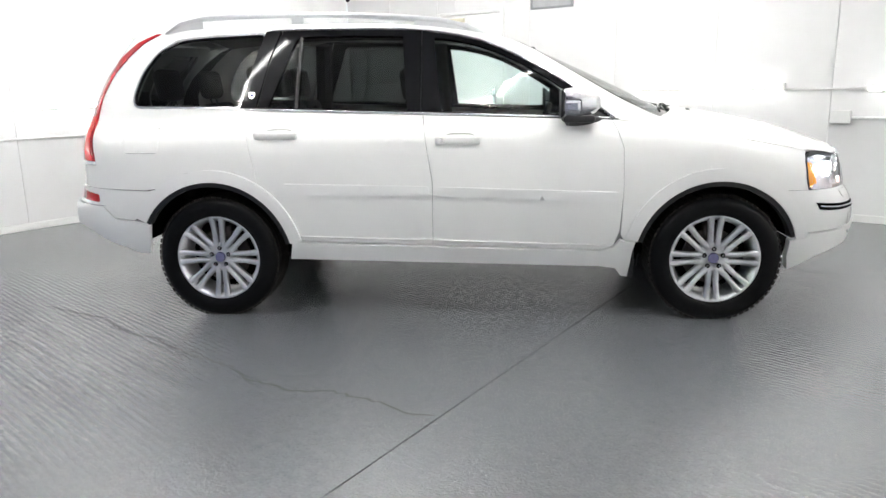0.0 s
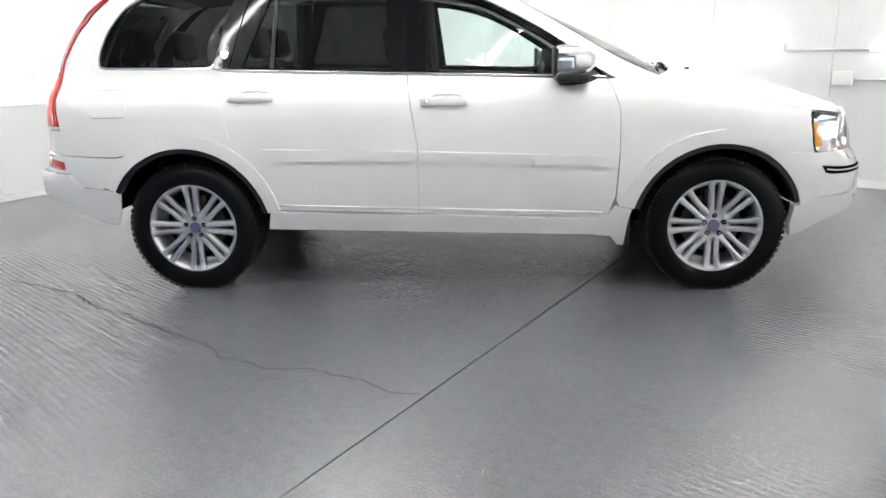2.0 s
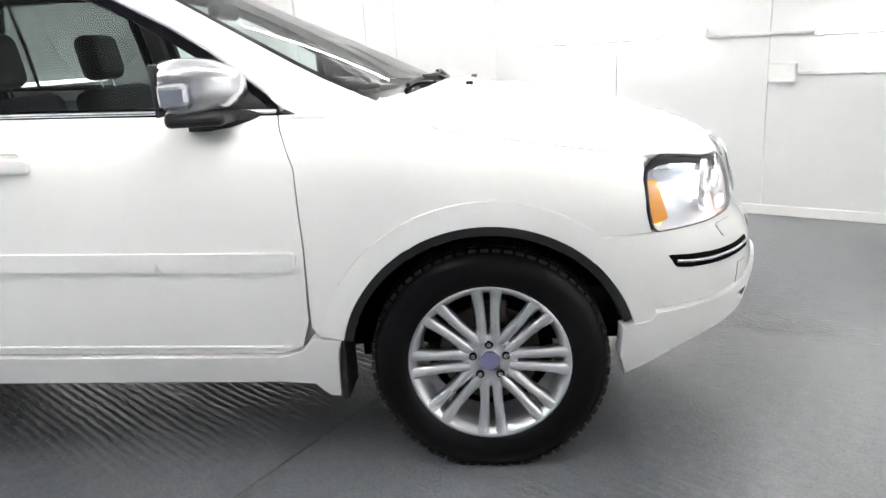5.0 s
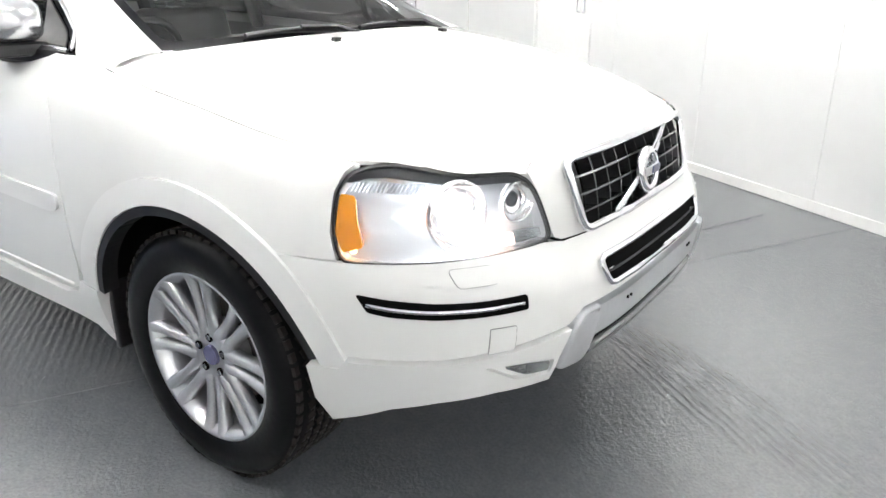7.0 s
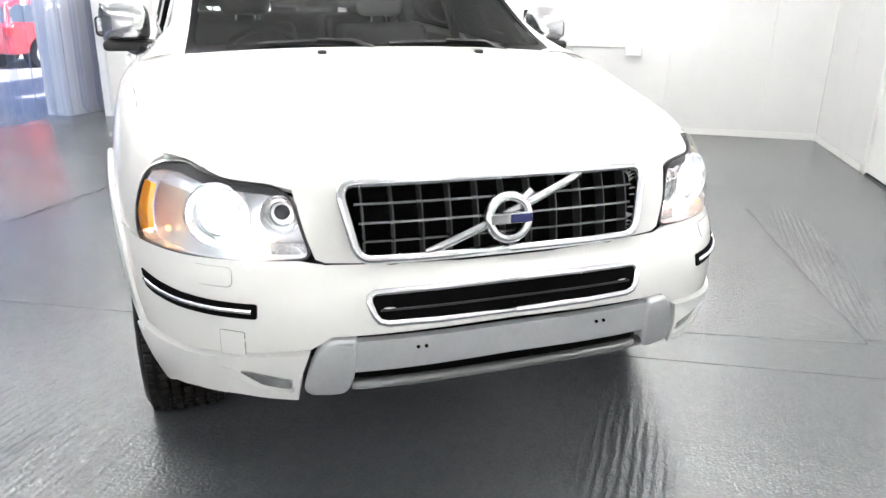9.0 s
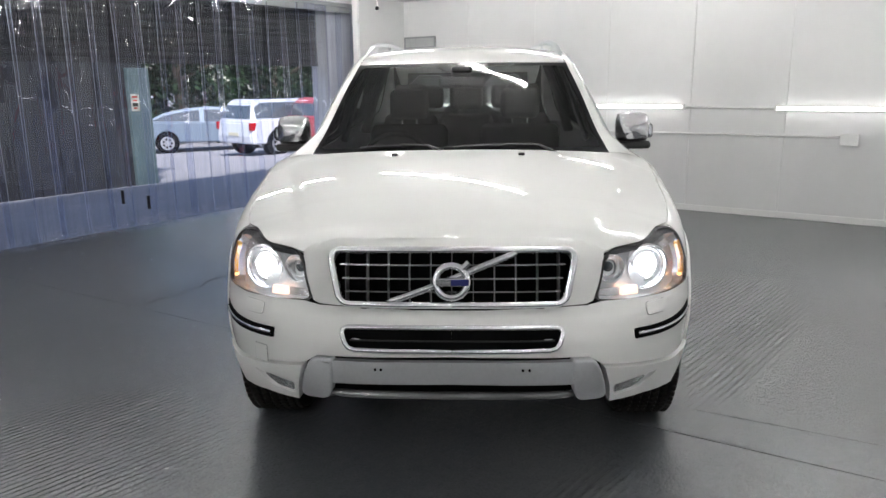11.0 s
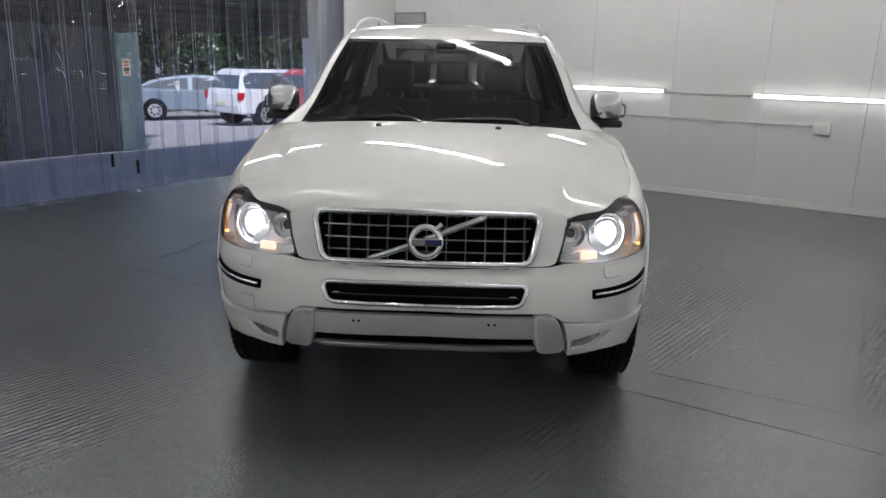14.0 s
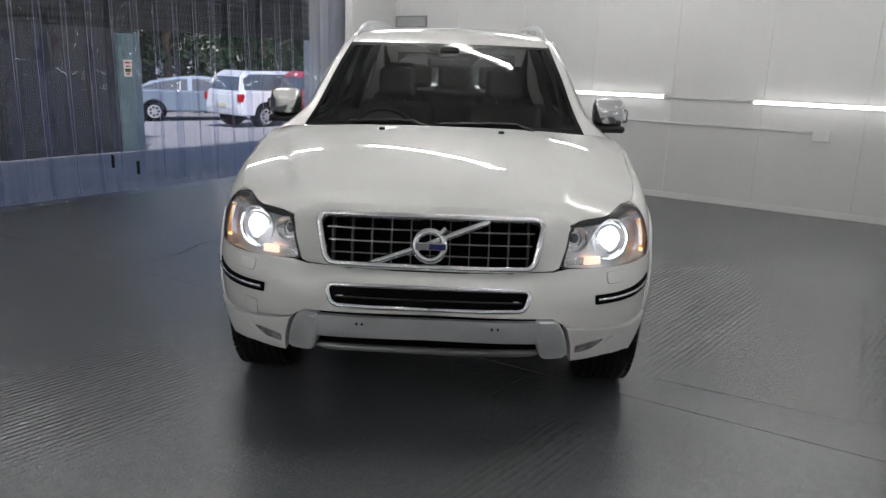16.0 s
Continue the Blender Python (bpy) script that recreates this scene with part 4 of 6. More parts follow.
            bmesh.ops.recalc_face_normals(bm, faces=bm.faces)
            bmesh.ops.rotate(bm, verts=bm.verts, matrix=Matrix.Rotation(-a, 3, "Y"))
            part("spoke", bm, "alloy", rim, smooth=True)
    bm = bmesh.new()
    hp = [(0.0, -0.084), (0.03, -0.084), (0.034, -0.078), (0.062, -0.088), (0.085, -0.088), (0.09, -0.07), (0.09, 0.0)]
    rr = [[bm.verts.new((max(r, 0.001) * math.cos(a), y, max(r, 0.001) * math.sin(a))) for r, y in hp] for a in (2 * math.pi * k / 40 for k in range(40))]
    for k in range(40):
        a, b = rr[k], rr[(k + 1) % 40]
        for i in range(len(hp) - 1):
            bm.faces.new((a[i], b[i], b[i + 1], a[i + 1]))
    bmesh.ops.recalc_face_normals(bm, faces=bm.faces)
    part("hub_disc", bm, "alloy", rim, smooth=True)
    part("centre_cap", tube((0, -0.083, 0), (0, -0.091, 0), 0.031, 28, 0.029), "cap", rim, "violet-blue centre cap with silver ring")
    bm = bmesh.new()
    bmesh.ops.create_cone(bm, segments=28, radius1=0.02, radius2=0.02, depth=0.0015, cap_ends=False, matrix=Matrix.Translation((0, -0.0915, 0)) @ Matrix.Rotation(radians(90), 4, "X"))
    part("cap_ring", bm, "satin", rim)
    for k in range(5):
        a = 2 * math.pi * k / 5 + radians(90)
        c, s = 0.054 * math.cos(a), 0.054 * math.sin(a)
        part("bolt_recess", tube((c, -0.0845, s), (c, -0.0885, s), 0.0135, 16), "gap", rim)
        part("bolt", tube((c, -0.0845, s), (c, -0.0925, s), 0.0095, 6, 0.0085), "satin", rim, "steel wheel bolt")
    part("brake_disc", tube((0, -0.02, 0), (0, 0.004, 0), 0.158, 48), "iron", hub, "rust-tinged steel brake disc")
    part("caliper", box((-0.05, -0.045, 0.10), (0.06, 0.04, 0.185), 0.012), "iron", hub)
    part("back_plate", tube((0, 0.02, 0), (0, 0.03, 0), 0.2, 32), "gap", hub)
    return hub


# ---- body ----
CF, CR, CZ = 1.4285, -1.4285, 0.35


FOG = rounded([FY(0.705, 0.484), FY(0.62, 0.479), FY(0.541, 0.466), FY(0.541, 0.424), FY(0.63, 0.434)], 0.010, 3)


def seam(outline, off, parent, side):
    """The thin shut line round a small cover."""
    bm = bmesh.new()
    line = on_skin(densify(outline, 0.012), off, side)
    add_sweep(bm, line + [line[0]], 0.0016, 5)
    part("cover_seam", bm, "lining", parent)


def pillow(name, outline, rings, mat, parent, side=1, label=""):
    """A swelling part with rounded edges: rings of (inset, height over the skin) and a fan in the middle."""
    outline = densify(outline, 0.012)
    if area(outline) < 0:
        outline = outline[::-1]
    bm = bmesh.new()
    loops = [[bm.verts.new(p) for p in on_skin(inset(outline, d), off, side)] for d, off in rings]
    n = len(outline)
    for u, v in zip(loops, loops[1:]):
        for k in range(n):
            bm.faces.new((u[k], u[(k + 1) % n], v[(k + 1) % n], v[k]))
    bm.faces.new(loops[-1])
    bmesh.ops.triangulate(bm, faces=[f for f in bm.faces if len(f.verts) > 4])
    bmesh.ops.recalc_face_normals(bm, faces=bm.faces)
    return part(name, bm, mat, parent, label, smooth=True)


def build_side(car, sd):
    P = lambda *a, **k: panel(*a, parent=car, side=sd, **k)  # noqa: E731
    # doors
    front_door = [(-0.150, 0.438), (0.80, 0.412), (0.865, 0.435), (0.895, 0.52), (0.908, 0.75), (0.902, 0.98), (0.875, 1.06), (0.845, belt(0.845)),
                  (-0.205, belt(-0.205)), (-0.185, 1.05), (-0.145, 0.80)]
    def cup_at(x0, zz):
        return rounded(xz([(x0 + 0.06, zz + 0.043), (x0 + 0.21, zz + 0.043), (x0 + 0.235, zz), (x0 + 0.21, zz - 0.043), (x0 + 0.06, zz - 0.043), (x0 + 0.04, zz)]), 0.04)
    d = P("front_door", xz(front_door), "paint", holes=[cup_at(-0.126, 1.024)])
    rear_door = [(-0.150, 0.438), (-0.145, 0.80), (-0.185, 1.05), (-0.205, belt(-0.205)), (-1.235, belt(-1.235)), (-1.205, 1.06), (-1.168, 0.91)] + \
        arc(CR, CZ, 0.525, 58, 12, 12) + [(-0.90, 0.458)]
    e = P("rear_door", xz(rear_door), "paint", holes=[cup_at(-1.156, 1.056)])
    for door, pts in ((e, [(-1.0, 0.797), (-0.985, 0.742), (-0.955, 0.728), (-0.165, 0.722), (-0.165, 0.778)]), (d, [(-0.125, 0.776), (-0.125, 0.72), (0.84, 0.682), (0.878, 0.695), (0.884, 0.735), (0.872, 0.741)])):
        panel("moulding", rounded(xz(pts), 0.02), "cladding", door, sd, off=0.009, flange=0.016, gap=0)
        x0, zz = (-1.156, 1.056) if door is e else (-0.126, 1.024)
        bm = bmesh.new()
        add_sweep(bm, on_skin(xz([(x0, zz), (x0 + 0.02, zz + 0.002), (x0 + 0.06, zz + 0.003), (x0 + 0.13, zz + 0.003), (x0 + 0.2, zz + 0.003), (x0 + 0.24, zz + 0.001), (x0 + 0.25, zz)]), 0.016, sd),
                  [0.008, 0.011, 0.0115, 0.0115, 0.0115, 0.0105, 0.007], 14, 2.1)
        bmesh.ops.recalc_face_normals(bm, faces=bm.faces)
        hd = part("handle", bm, "paint", door, smooth=True)
        for q in (0.012, 0.235):
            p0, p1 = on_skin(xz([(x0 + q, zz)]), -0.004, sd)[0], on_skin(xz([(x0 + q, zz)]), 0.02, sd)[0]
            part("handle_foot", tube(p0, p1, 0.013, 12), "paint", hd)
        panel("handle_cup", cup_at(x0, zz), "paint", door, sd, off=-0.010, flange=-0.010, gap=0)
        if door is d:
            p0, p1 = on_skin(xz([(x0 + 0.035, zz + 0.002)]), 0.024, sd)[0], on_skin(xz([(x0 + 0.035, zz + 0.002)]), 0.031, sd)[0]
            part("keyhole", tube(p0, p1, 0.009, 14), "satin", hd, "chrome lock barrel")
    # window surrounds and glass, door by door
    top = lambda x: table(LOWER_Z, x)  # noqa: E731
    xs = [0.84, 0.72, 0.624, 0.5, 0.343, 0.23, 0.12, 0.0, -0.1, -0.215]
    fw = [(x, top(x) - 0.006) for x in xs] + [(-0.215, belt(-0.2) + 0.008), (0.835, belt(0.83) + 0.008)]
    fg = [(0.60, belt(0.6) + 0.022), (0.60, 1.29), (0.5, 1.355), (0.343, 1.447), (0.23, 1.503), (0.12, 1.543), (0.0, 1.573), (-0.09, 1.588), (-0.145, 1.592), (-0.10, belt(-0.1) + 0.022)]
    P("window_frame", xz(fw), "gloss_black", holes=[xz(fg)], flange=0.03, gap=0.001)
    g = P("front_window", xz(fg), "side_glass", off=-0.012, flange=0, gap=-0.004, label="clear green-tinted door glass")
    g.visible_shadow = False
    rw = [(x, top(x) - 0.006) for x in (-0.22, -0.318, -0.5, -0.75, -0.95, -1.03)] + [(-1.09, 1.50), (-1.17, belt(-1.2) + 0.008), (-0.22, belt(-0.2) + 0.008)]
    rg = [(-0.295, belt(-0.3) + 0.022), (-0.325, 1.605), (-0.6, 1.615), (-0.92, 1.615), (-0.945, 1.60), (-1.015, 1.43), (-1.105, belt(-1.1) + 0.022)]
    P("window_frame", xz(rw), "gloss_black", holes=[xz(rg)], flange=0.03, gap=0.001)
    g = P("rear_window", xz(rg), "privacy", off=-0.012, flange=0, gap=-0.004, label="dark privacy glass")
    g.visible_shadow = False
    bm = bmesh.new()
    add_sweep(bm, on_skin(xz([(-0.935, belt(-0.93) + 0.02), (-0.925, 1.40), (-0.915, 1.605)]), 0.004, sd), 0.010, 8)
    part("window_divider", bm, "black", car)
    # pillar trim between rear door and rear quarter glass
    cp = [(-1.034, top(-1.03) - 0.004), (-1.093, 1.50), (-1.173, belt(-1.2) + 0.008), (-1.266, belt(-1.24) + 0.010), (-1.178, 1.50), (-1.128, top(-1.1) - 0.006)]
    P("pillar_trim", xz(cp), "gloss_black", off=0.009, gap=0.0015)
    q = on_skin(xz([(-1.195, 1.285)]), 0.004, sd)[0]
    if sd > 0:
        sh = rounded(xz([(-1.214, 1.302), (-1.176, 1.302), (-1.178, 1.275), (-1.195, 1.262), (-1.212, 1.275)]), 0.008, 3)
        P("pillar_badge", sh, "chrome", off=0.013, flange=0.005, gap=0, label="small chrome shield badge")
        P("badge_field", [(sum(p[0] for p in sh) / len(sh) * 0.45 + a * 0.55, sum(p[1] for p in sh) / len(sh) * 0.45 + b * 0.55) for a, b in sh], "blue", off=0.0145, flange=0, gap=0)
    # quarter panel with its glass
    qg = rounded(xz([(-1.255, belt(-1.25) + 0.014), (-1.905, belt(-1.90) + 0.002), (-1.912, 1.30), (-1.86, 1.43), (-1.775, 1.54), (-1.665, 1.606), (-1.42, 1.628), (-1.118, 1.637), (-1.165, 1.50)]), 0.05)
    lamp_f = [(-2.135, 0.925), (-2.16, 1.05), (-2.165, 1.18), (-2.15, 1.28), (-2.07, 1.42), (-1.97, 1.52), (-1.87, 1.60), (-1.77, 1.648)]
    quarter = [(-1.205, 1.06), (-1.168, 0.91)] + arc(CR, CZ, 0.525, 58, 127, 14) + [(-1.80, 0.762), (-2.16, 0.775)] + lamp_f + \
        [(-1.60, 1.635), (-1.1, 1.655), (-1.15, 1.50), (-1.237, belt(-1.235))]
    flap = rounded(xz([(-1.935, 1.117), (-1.718, 1.117), (-1.718, 0.972), (-1.935, 0.972)]), 0.035)
    holes = [qg] + ([flap] if sd > 0 else [])
    sp = xz(quarter)
    k = sp.index(FX(-2.16, 0.775))
    foot = FX(-2.135, 0.925)[0]
    sp = sp[:k] + [(foot - 0.17, 0.775), (foot - 0.17, 0.903), (foot + 0.004, 0.903)] + sp[k + 1:]
    P("quarter_panel", sp, "paint", holes=holes, step=0.03)
    if sd > 0:
        P("fuel_flap", flap, "paint", gap=0.003, flange=0.01)
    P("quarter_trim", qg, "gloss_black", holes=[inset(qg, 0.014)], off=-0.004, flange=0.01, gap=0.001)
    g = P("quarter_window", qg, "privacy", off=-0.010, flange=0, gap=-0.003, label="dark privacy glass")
    g.visible_shadow = False
    P("glass_trim", qg, "satin", holes=[inset(qg, 0.006)], off=0.004, flange=0.006, gap=-0.006)
    # tail lamp, bumper, rear reflector, tailgate half
    lf = xz(lamp_f)
    lr = [(s - w, z) for (s, z), w in zip(lf, (0.17, 0.17, 0.16, 0.15, 0.13, 0.11, 0.09, 0.05))]
    lamp = P("tail_lamp", lf + lr[::-1], "red", off=0.006, flange=0.012, label="tall red tail lamp with clear lower section")
    low_f = [(s - 0.02, z) for s, z in lf if z < 1.2]
    low_r = [(s - 0.12, z) for s, z in lf if z < 1.2]
    panel("brake_section", rounded(low_f + low_r[::-1], 0.02, 3), "bright_red", lamp, sd, off=0.0085, flange=0.004, gap=0.004, label="brighter red lower lens section")
    P("lamp_back", lf + lr[::-1], "gap", off=-0.012, flange=0, gap=0)
    P("lamp_foot", [(lf[0][0], 0.925), (lr[0][0], 0.925), (lr[0][0], 0.905), (lf[0][0], 0.905)], "chrome", off=0.005)
    bump = arc(CR, CZ, 0.515, 124, 151, 8) + [(-1.90, 0.585), (-2.015, 0.597), (-2.06, 0.64), (-2.085, 0.668), (-2.2, 0.672), (-2.30, 0.675)]
    bs = xz(bump) + [(S_TAIL, 0.68), (S_TAIL, 0.775)] + xz([(-2.16, 0.772), (-1.80, 0.758)])
    P("rear_bumper", bs, "paint", off=0.006)
    lowb = xz([(-1.80, 0.562), (-1.815, 0.47), (-1.835, 0.385), (-1.90, 0.39), (-1.97, 0.42), (-2.08, 0.455), (-2.17, 0.50), (-2.26, 0.54)]) + [(S_TAIL, 0.56), (S_TAIL, 0.67)] + xz([(-2.30, 0.668), (-2.2, 0.669), (-2.09, 0.666), (-2.063, 0.638), (-2.018, 0.594), (-1.90, 0.581)])
    P("rear_bumper_cladding", lowb, "cladding", off=0.014)
    P("rear_reflector", rounded(xz([(-2.12, 0.735), (-2.12, 0.685), (-2.31, 0.695), (-2.31, 0.76)]), 0.012), "red", off=0.010, label="red bumper reflector")
    tg = [(lr[0][0], 0.775)] + [(a, b) for a, b in lr] + [(S_TAIL, 1.62), (S_TAIL, 0.775)]
    P("tailgate", tg, "paint", holes=[soften([(S_TAIL + 0.2, 1.2), (lr[3][0] - 0.12, 1.2), (lr[5][0] - 0.14, 1.55), (S_TAIL + 0.2, 1.55)], 1)], step=0.06, edge_step=0.04)
    g = P("tailgate_window", [(S_TAIL, 1.18), (lr[3][0] - 0.1, 1.18), (lr[5][0] - 0.12, 1.57), (S_TAIL, 1.57)], "privacy", off=-0.012, flange=0, gap=0, step=0.08)
    g.visible_shadow = False
    # front wing
    wing = [(0.9085, 0.75), (0.9025, 0.98), (0.8755, 1.06), (0.8465, belt(0.85)), (0.87, 1.128), (0.95, 1.127), (1.05, 1.117), (1.15, 1.098), (1.305, 1.064),
            (1.45, 1.036), (1.64, 0.997), (1.80, 0.966), (1.91, 0.942), (1.90, 0.925), (1.893, 0.885), (1.898, 0.80), (1.915, 0.735), (1.80, 0.737)] + \
        arc(CF, CZ, 0.515, 48, 168, 22) + [(0.90, 0.50)]
    P("front_wing", xz(wing), "paint", step=0.03)
    edge = [(-table(HOOD_Y, x) + 0.001, -x) for x in (1.305, 1.25, 1.2, 1.15, 1.1)]
    base = [(WS(-a, 0).y, -WS(-a, 0).x - 0.012) for a in (1.02, 0.97, 0.93, 0.89, 0.86)]
    corner = edge + [(-0.76, -1.10)] + base + [(-0.735, -1.24), (-0.79, -1.258), (-0.828, -1.272), (-0.853, -1.288)]
    P("cowl_filler", [(-0.60, -1.345), (-0.60, -0.98), (-0.70, -0.90), (-0.868, -0.885), (-0.872, -1.0), (-0.868, -1.2), (-0.864, -1.33)], "paint",
      fn=lambda y, b: H(-b, y), off=-0.0065, gap=0, step=0.05, flange=0)
    P("cowl_corner", corner, "paint", fn=lambda y, b: H(-b, y), gap=0.0005, step=0.03, flange=0.012)
    bm = bmesh.new()
    add_sweep(bm, [(p.x, (p.y + 0.004) * sd, p.z - 0.011) for p in (W(*FX(x, z)) for x, z in WING_TOP[3:8])], 0.0085, 8)
    part("seam_bed", bm, "paint", car, smooth=True)
    # flares, black lips, sill, mud flaps
    for c, a0, a1, r0, r1 in ((CF, 13.5, 166, 0.446, 0.517), (CR, 12, 151, 0.456, 0.527)):
        P("arch_flare", xz(arc(c, CZ, r1, a0, a1, 40) + arc(c, CZ, r0, a1, a0, 40)), "cladding", off=0.013, flange=0.03, gap=0.001, step=0.03)
        b0 = 17 if c > 0 else a0
        P("arch_lip", xz(arc(c, CZ, r0, b0, a1, 40) + arc(c, CZ, r0 - 0.027, a1, b0, 40)), "black", off=0.009, flange=0.05, gap=0.001, step=0.03, label="black rubber arch edging")
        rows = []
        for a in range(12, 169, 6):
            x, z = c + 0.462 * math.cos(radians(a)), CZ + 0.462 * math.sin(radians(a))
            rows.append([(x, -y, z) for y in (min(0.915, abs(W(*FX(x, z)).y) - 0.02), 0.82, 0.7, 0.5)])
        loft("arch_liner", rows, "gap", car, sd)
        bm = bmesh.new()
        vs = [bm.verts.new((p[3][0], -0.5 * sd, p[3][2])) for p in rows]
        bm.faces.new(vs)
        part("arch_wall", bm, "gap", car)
    sill = [(-0.945, 0.452), (-0.15, 0.432), (0.79, 0.406), (0.865, 0.428), (0.90, 0.47), (0.925, 0.462), (0.985, 0.458), (0.97, 0.40), (0.955, 0.245), (0.92, 0.25), (0.88, 0.30), (0.78, 0.312), (-0.99, 0.352), (-0.965, 0.47)]
    P("sill_cover", xz(sill), "cladding", off=0.012, flange=0.05)
    bm = bmesh.new()
    add_sweep(bm, on_skin(xz([(-0.93 + 1.76 * k / 16, 0.488 - 0.052 * k / 16) for k in range(17)]), 0.001, sd), 0.005, 8)
    part("sill_line", bm, "paint", car, smooth=True)
    flapm = box((0.962, -0.905, 0.24), (0.985, -0.75, 0.47), 0.006)
    bmesh.ops.scale(flapm, vec=(1, sd, 1), verts=flapm.verts)
    bmesh.ops.recalc_face_normals(flapm, faces=flapm.faces)
    part("mud_flap", flapm, "black", car, "black rubber mud flap")
    # chrome belt strip and window-top strip
    bm = bmesh.new()
    add_sweep(bm, on_skin(xz([(x, belt(x) + 0.006) for x in (0.84, 0.5, 0.1, -0.3, -0.7, -1.0, -1.24)]), 0.004, sd), 0.007, 8)
    part("belt_strip", bm, "chrome", car, "bright chrome belt strip", smooth=True)
    bm = bmesh.new()
    add_sweep(bm, on_skin(xz([(x, top(x) - 0.001) for x in (0.86, 0.8, 0.72, 0.624, 0.5, 0.343, 0.23, 0.12, 0, -0.1, -0.2, -0.32, -0.6, -0.95, -1.1)]), 0.003, sd), 0.006, 8)
    part("window_top_strip", bm, "satin", car, "satin chrome window strip", smooth=True)
    # roof side and A-pillar, between window line and screen or roof edge
    rows = []
    xs2 = [1.12, 1.07, 1.02, 0.97, 0.93, 0.9, 0.85, 0.8, 0.72, 0.624, 0.5, 0.42, 0.343, 0.25, 0.17, 0.1, 0.0, -0.1, -0.2, -0.35, -0.6, -0.8, -0.95, -1.1, -1.3, -1.5, -1.62, -1.7, -1.76]
    for x in xs2:
        zl = table(LOWER_Z, x) if x < 0.87 else table(WING_TOP, x)
        lo = on_skin([FX(x, zl)], -0.004)[0]
        yu, zu = table(UP_Y, x), table(UP_Z, x)
        row = []
        for k in range(7):
            f = k / 6
            b = math.sin(math.pi * f) * 0.012
            row.append((x + 0.3 * b, lo[1] + (-yu - lo[1]) * f - b, zl + (zu - zl) * f + b * 0.7))
        rows.append(row)
    loft("roof_side", rows, "paint", car, sd)
    # headlamp
    lens = [(1.922, 0.732), (1.903, 0.81), (1.898, 0.885), (1.91, 0.925), (1.955, 0.939), (2.033, 0.929), (2.107, 0.913)]
    lens = rounded(xz(lens) + [FY(0.555, 0.908), FY(0.525, 0.89), FY(0.512, 0.86), FY(0.482, 0.744), FY(0.6, 0.735)] + xz([(2.1, 0.732)]), 0.03, 3)
    hl = P("headlamp", inset(lens, -0.003), "black", holes=[inset(lens, 0.003)], off=0.002, flange=0.012, gap=0, label="lit headlamp with clear cover")
    g = panel("cover", inset(lens, 0.002), "lens", hl, sd, off=0.006, flange=0, gap=0, label="clear plastic lamp cover")
    g.visible_shadow = False
    panel("bowl", lens, "bowl", hl, sd, off=-0.045, flange=-0.04, gap=0.002, label="silver reflector bowl")
    brow = soften(xz([(1.905, 0.90), (1.91, 0.925), (1.955, 0.939), (2.033, 0.929), (2.107, 0.913)]) + [FY(0.56, 0.908), FY(0.53, 0.893), FY(0.518, 0.868), FY(0.527, 0.868), FY(0.545, 0.886)] + xz([(2.1, 0.893), (2.033, 0.908), (1.96, 0.917)]), 1)
    panel("brow", inset(brow, 0.003), "brow", hl, sd, off=-0.004, flange=0.006, gap=0, label="smoked upper band")
    for k in range(20):
        s, z = FX(1.925 + 0.0075 * k, 0.889 - 0.00045 * k)
        p0, p1 = on_skin([(s, z)], -0.004, sd)[0], on_skin([(s + 0.012, z + 0.020)], -0.006, sd)[0]
        part("brow_rib", tube(p0, p1, 0.0013, 5), "satin_bright", hl)
    am = rounded(xz([(1.905, 0.884), (1.936, 0.880), (1.950, 0.825), (1.968, 0.768), (1.926, 0.755), (1.907, 0.80)]), 0.008, 3)
    panel("indicator", am, "amber", hl, sd, off=-0.003, flange=0.015, gap=0, label="amber side indicator")
    p = on_skin(xz([(1.945, 0.757)]), -0.018, sd)[0]
    bm = bmesh.new()
    bmesh.ops.create_uvsphere(bm, u_segments=16, v_segments=10, radius=0.008, matrix=Matrix.Translation(p))
    part("side_bulb", bm, "side_bulb", hl, "lit amber side bulb", smooth=True)

    def lamp_unit(y, z, r, lit):
        c = Vector(on_skin([FY(y, z)], -0.035, sd)[0])
        ax = Vector((1, -0.35 * sd, 0)).normalized()
        m = Matrix.Translation(c) @ ax.to_track_quat("Z", "Y").to_matrix().to_4x4()
        bm = bmesh.new()
        prof = [(r, 0.0), (r, 0.014), (r * 0.95, 0.018), (r * 0.9, 0.012), (r * 0.86, 0.0), (r * 0.72, -0.004), (r * 0.66, 0.004), (r * 0.58, 0.002), (r * 0.5, -0.012)]
        rr = [[bm.verts.new(m @ Vector((q * math.cos(a), q * math.sin(a), h))) for q, h in prof] for a in (2 * math.pi * k / 36 for k in range(36))]
        for k in range(36):
            a, b = rr[k], rr[(k + 1) % 36]
            for i in range(len(prof) - 1):
                bm.faces.new((a[i], b[i], b[i + 1], a[i + 1]))
        bmesh.ops.recalc_face_normals(bm, faces=bm.faces)
        ring = part("reflector_ring", bm, "satin_bright", hl, smooth=True)
        bm = bmesh.new()
        bmesh.ops.create_uvsphere(bm, u_segments=24, v_segments=14, radius=r * (0.52 if lit else 0.4), matrix=m @ Matrix.Translation((0, 0, -0.012)) @ Matrix.Diagonal((1, 1, 0.6, 1)))
        part("projector" if lit else "dark_bulb", bm, "hid" if lit else "far_glass", ring, "glowing white projector" if lit else "", smooth=True)
    lamp_unit(0.70, 0.838, 0.082, True)
    lamp_unit(0.552, 0.85, 0.05, False)
    bx = rounded([FY(0.582, 0.778), FY(0.505, 0.776), FY(0.498, 0.752), FY(0.579, 0.750)], 0.004, 2)
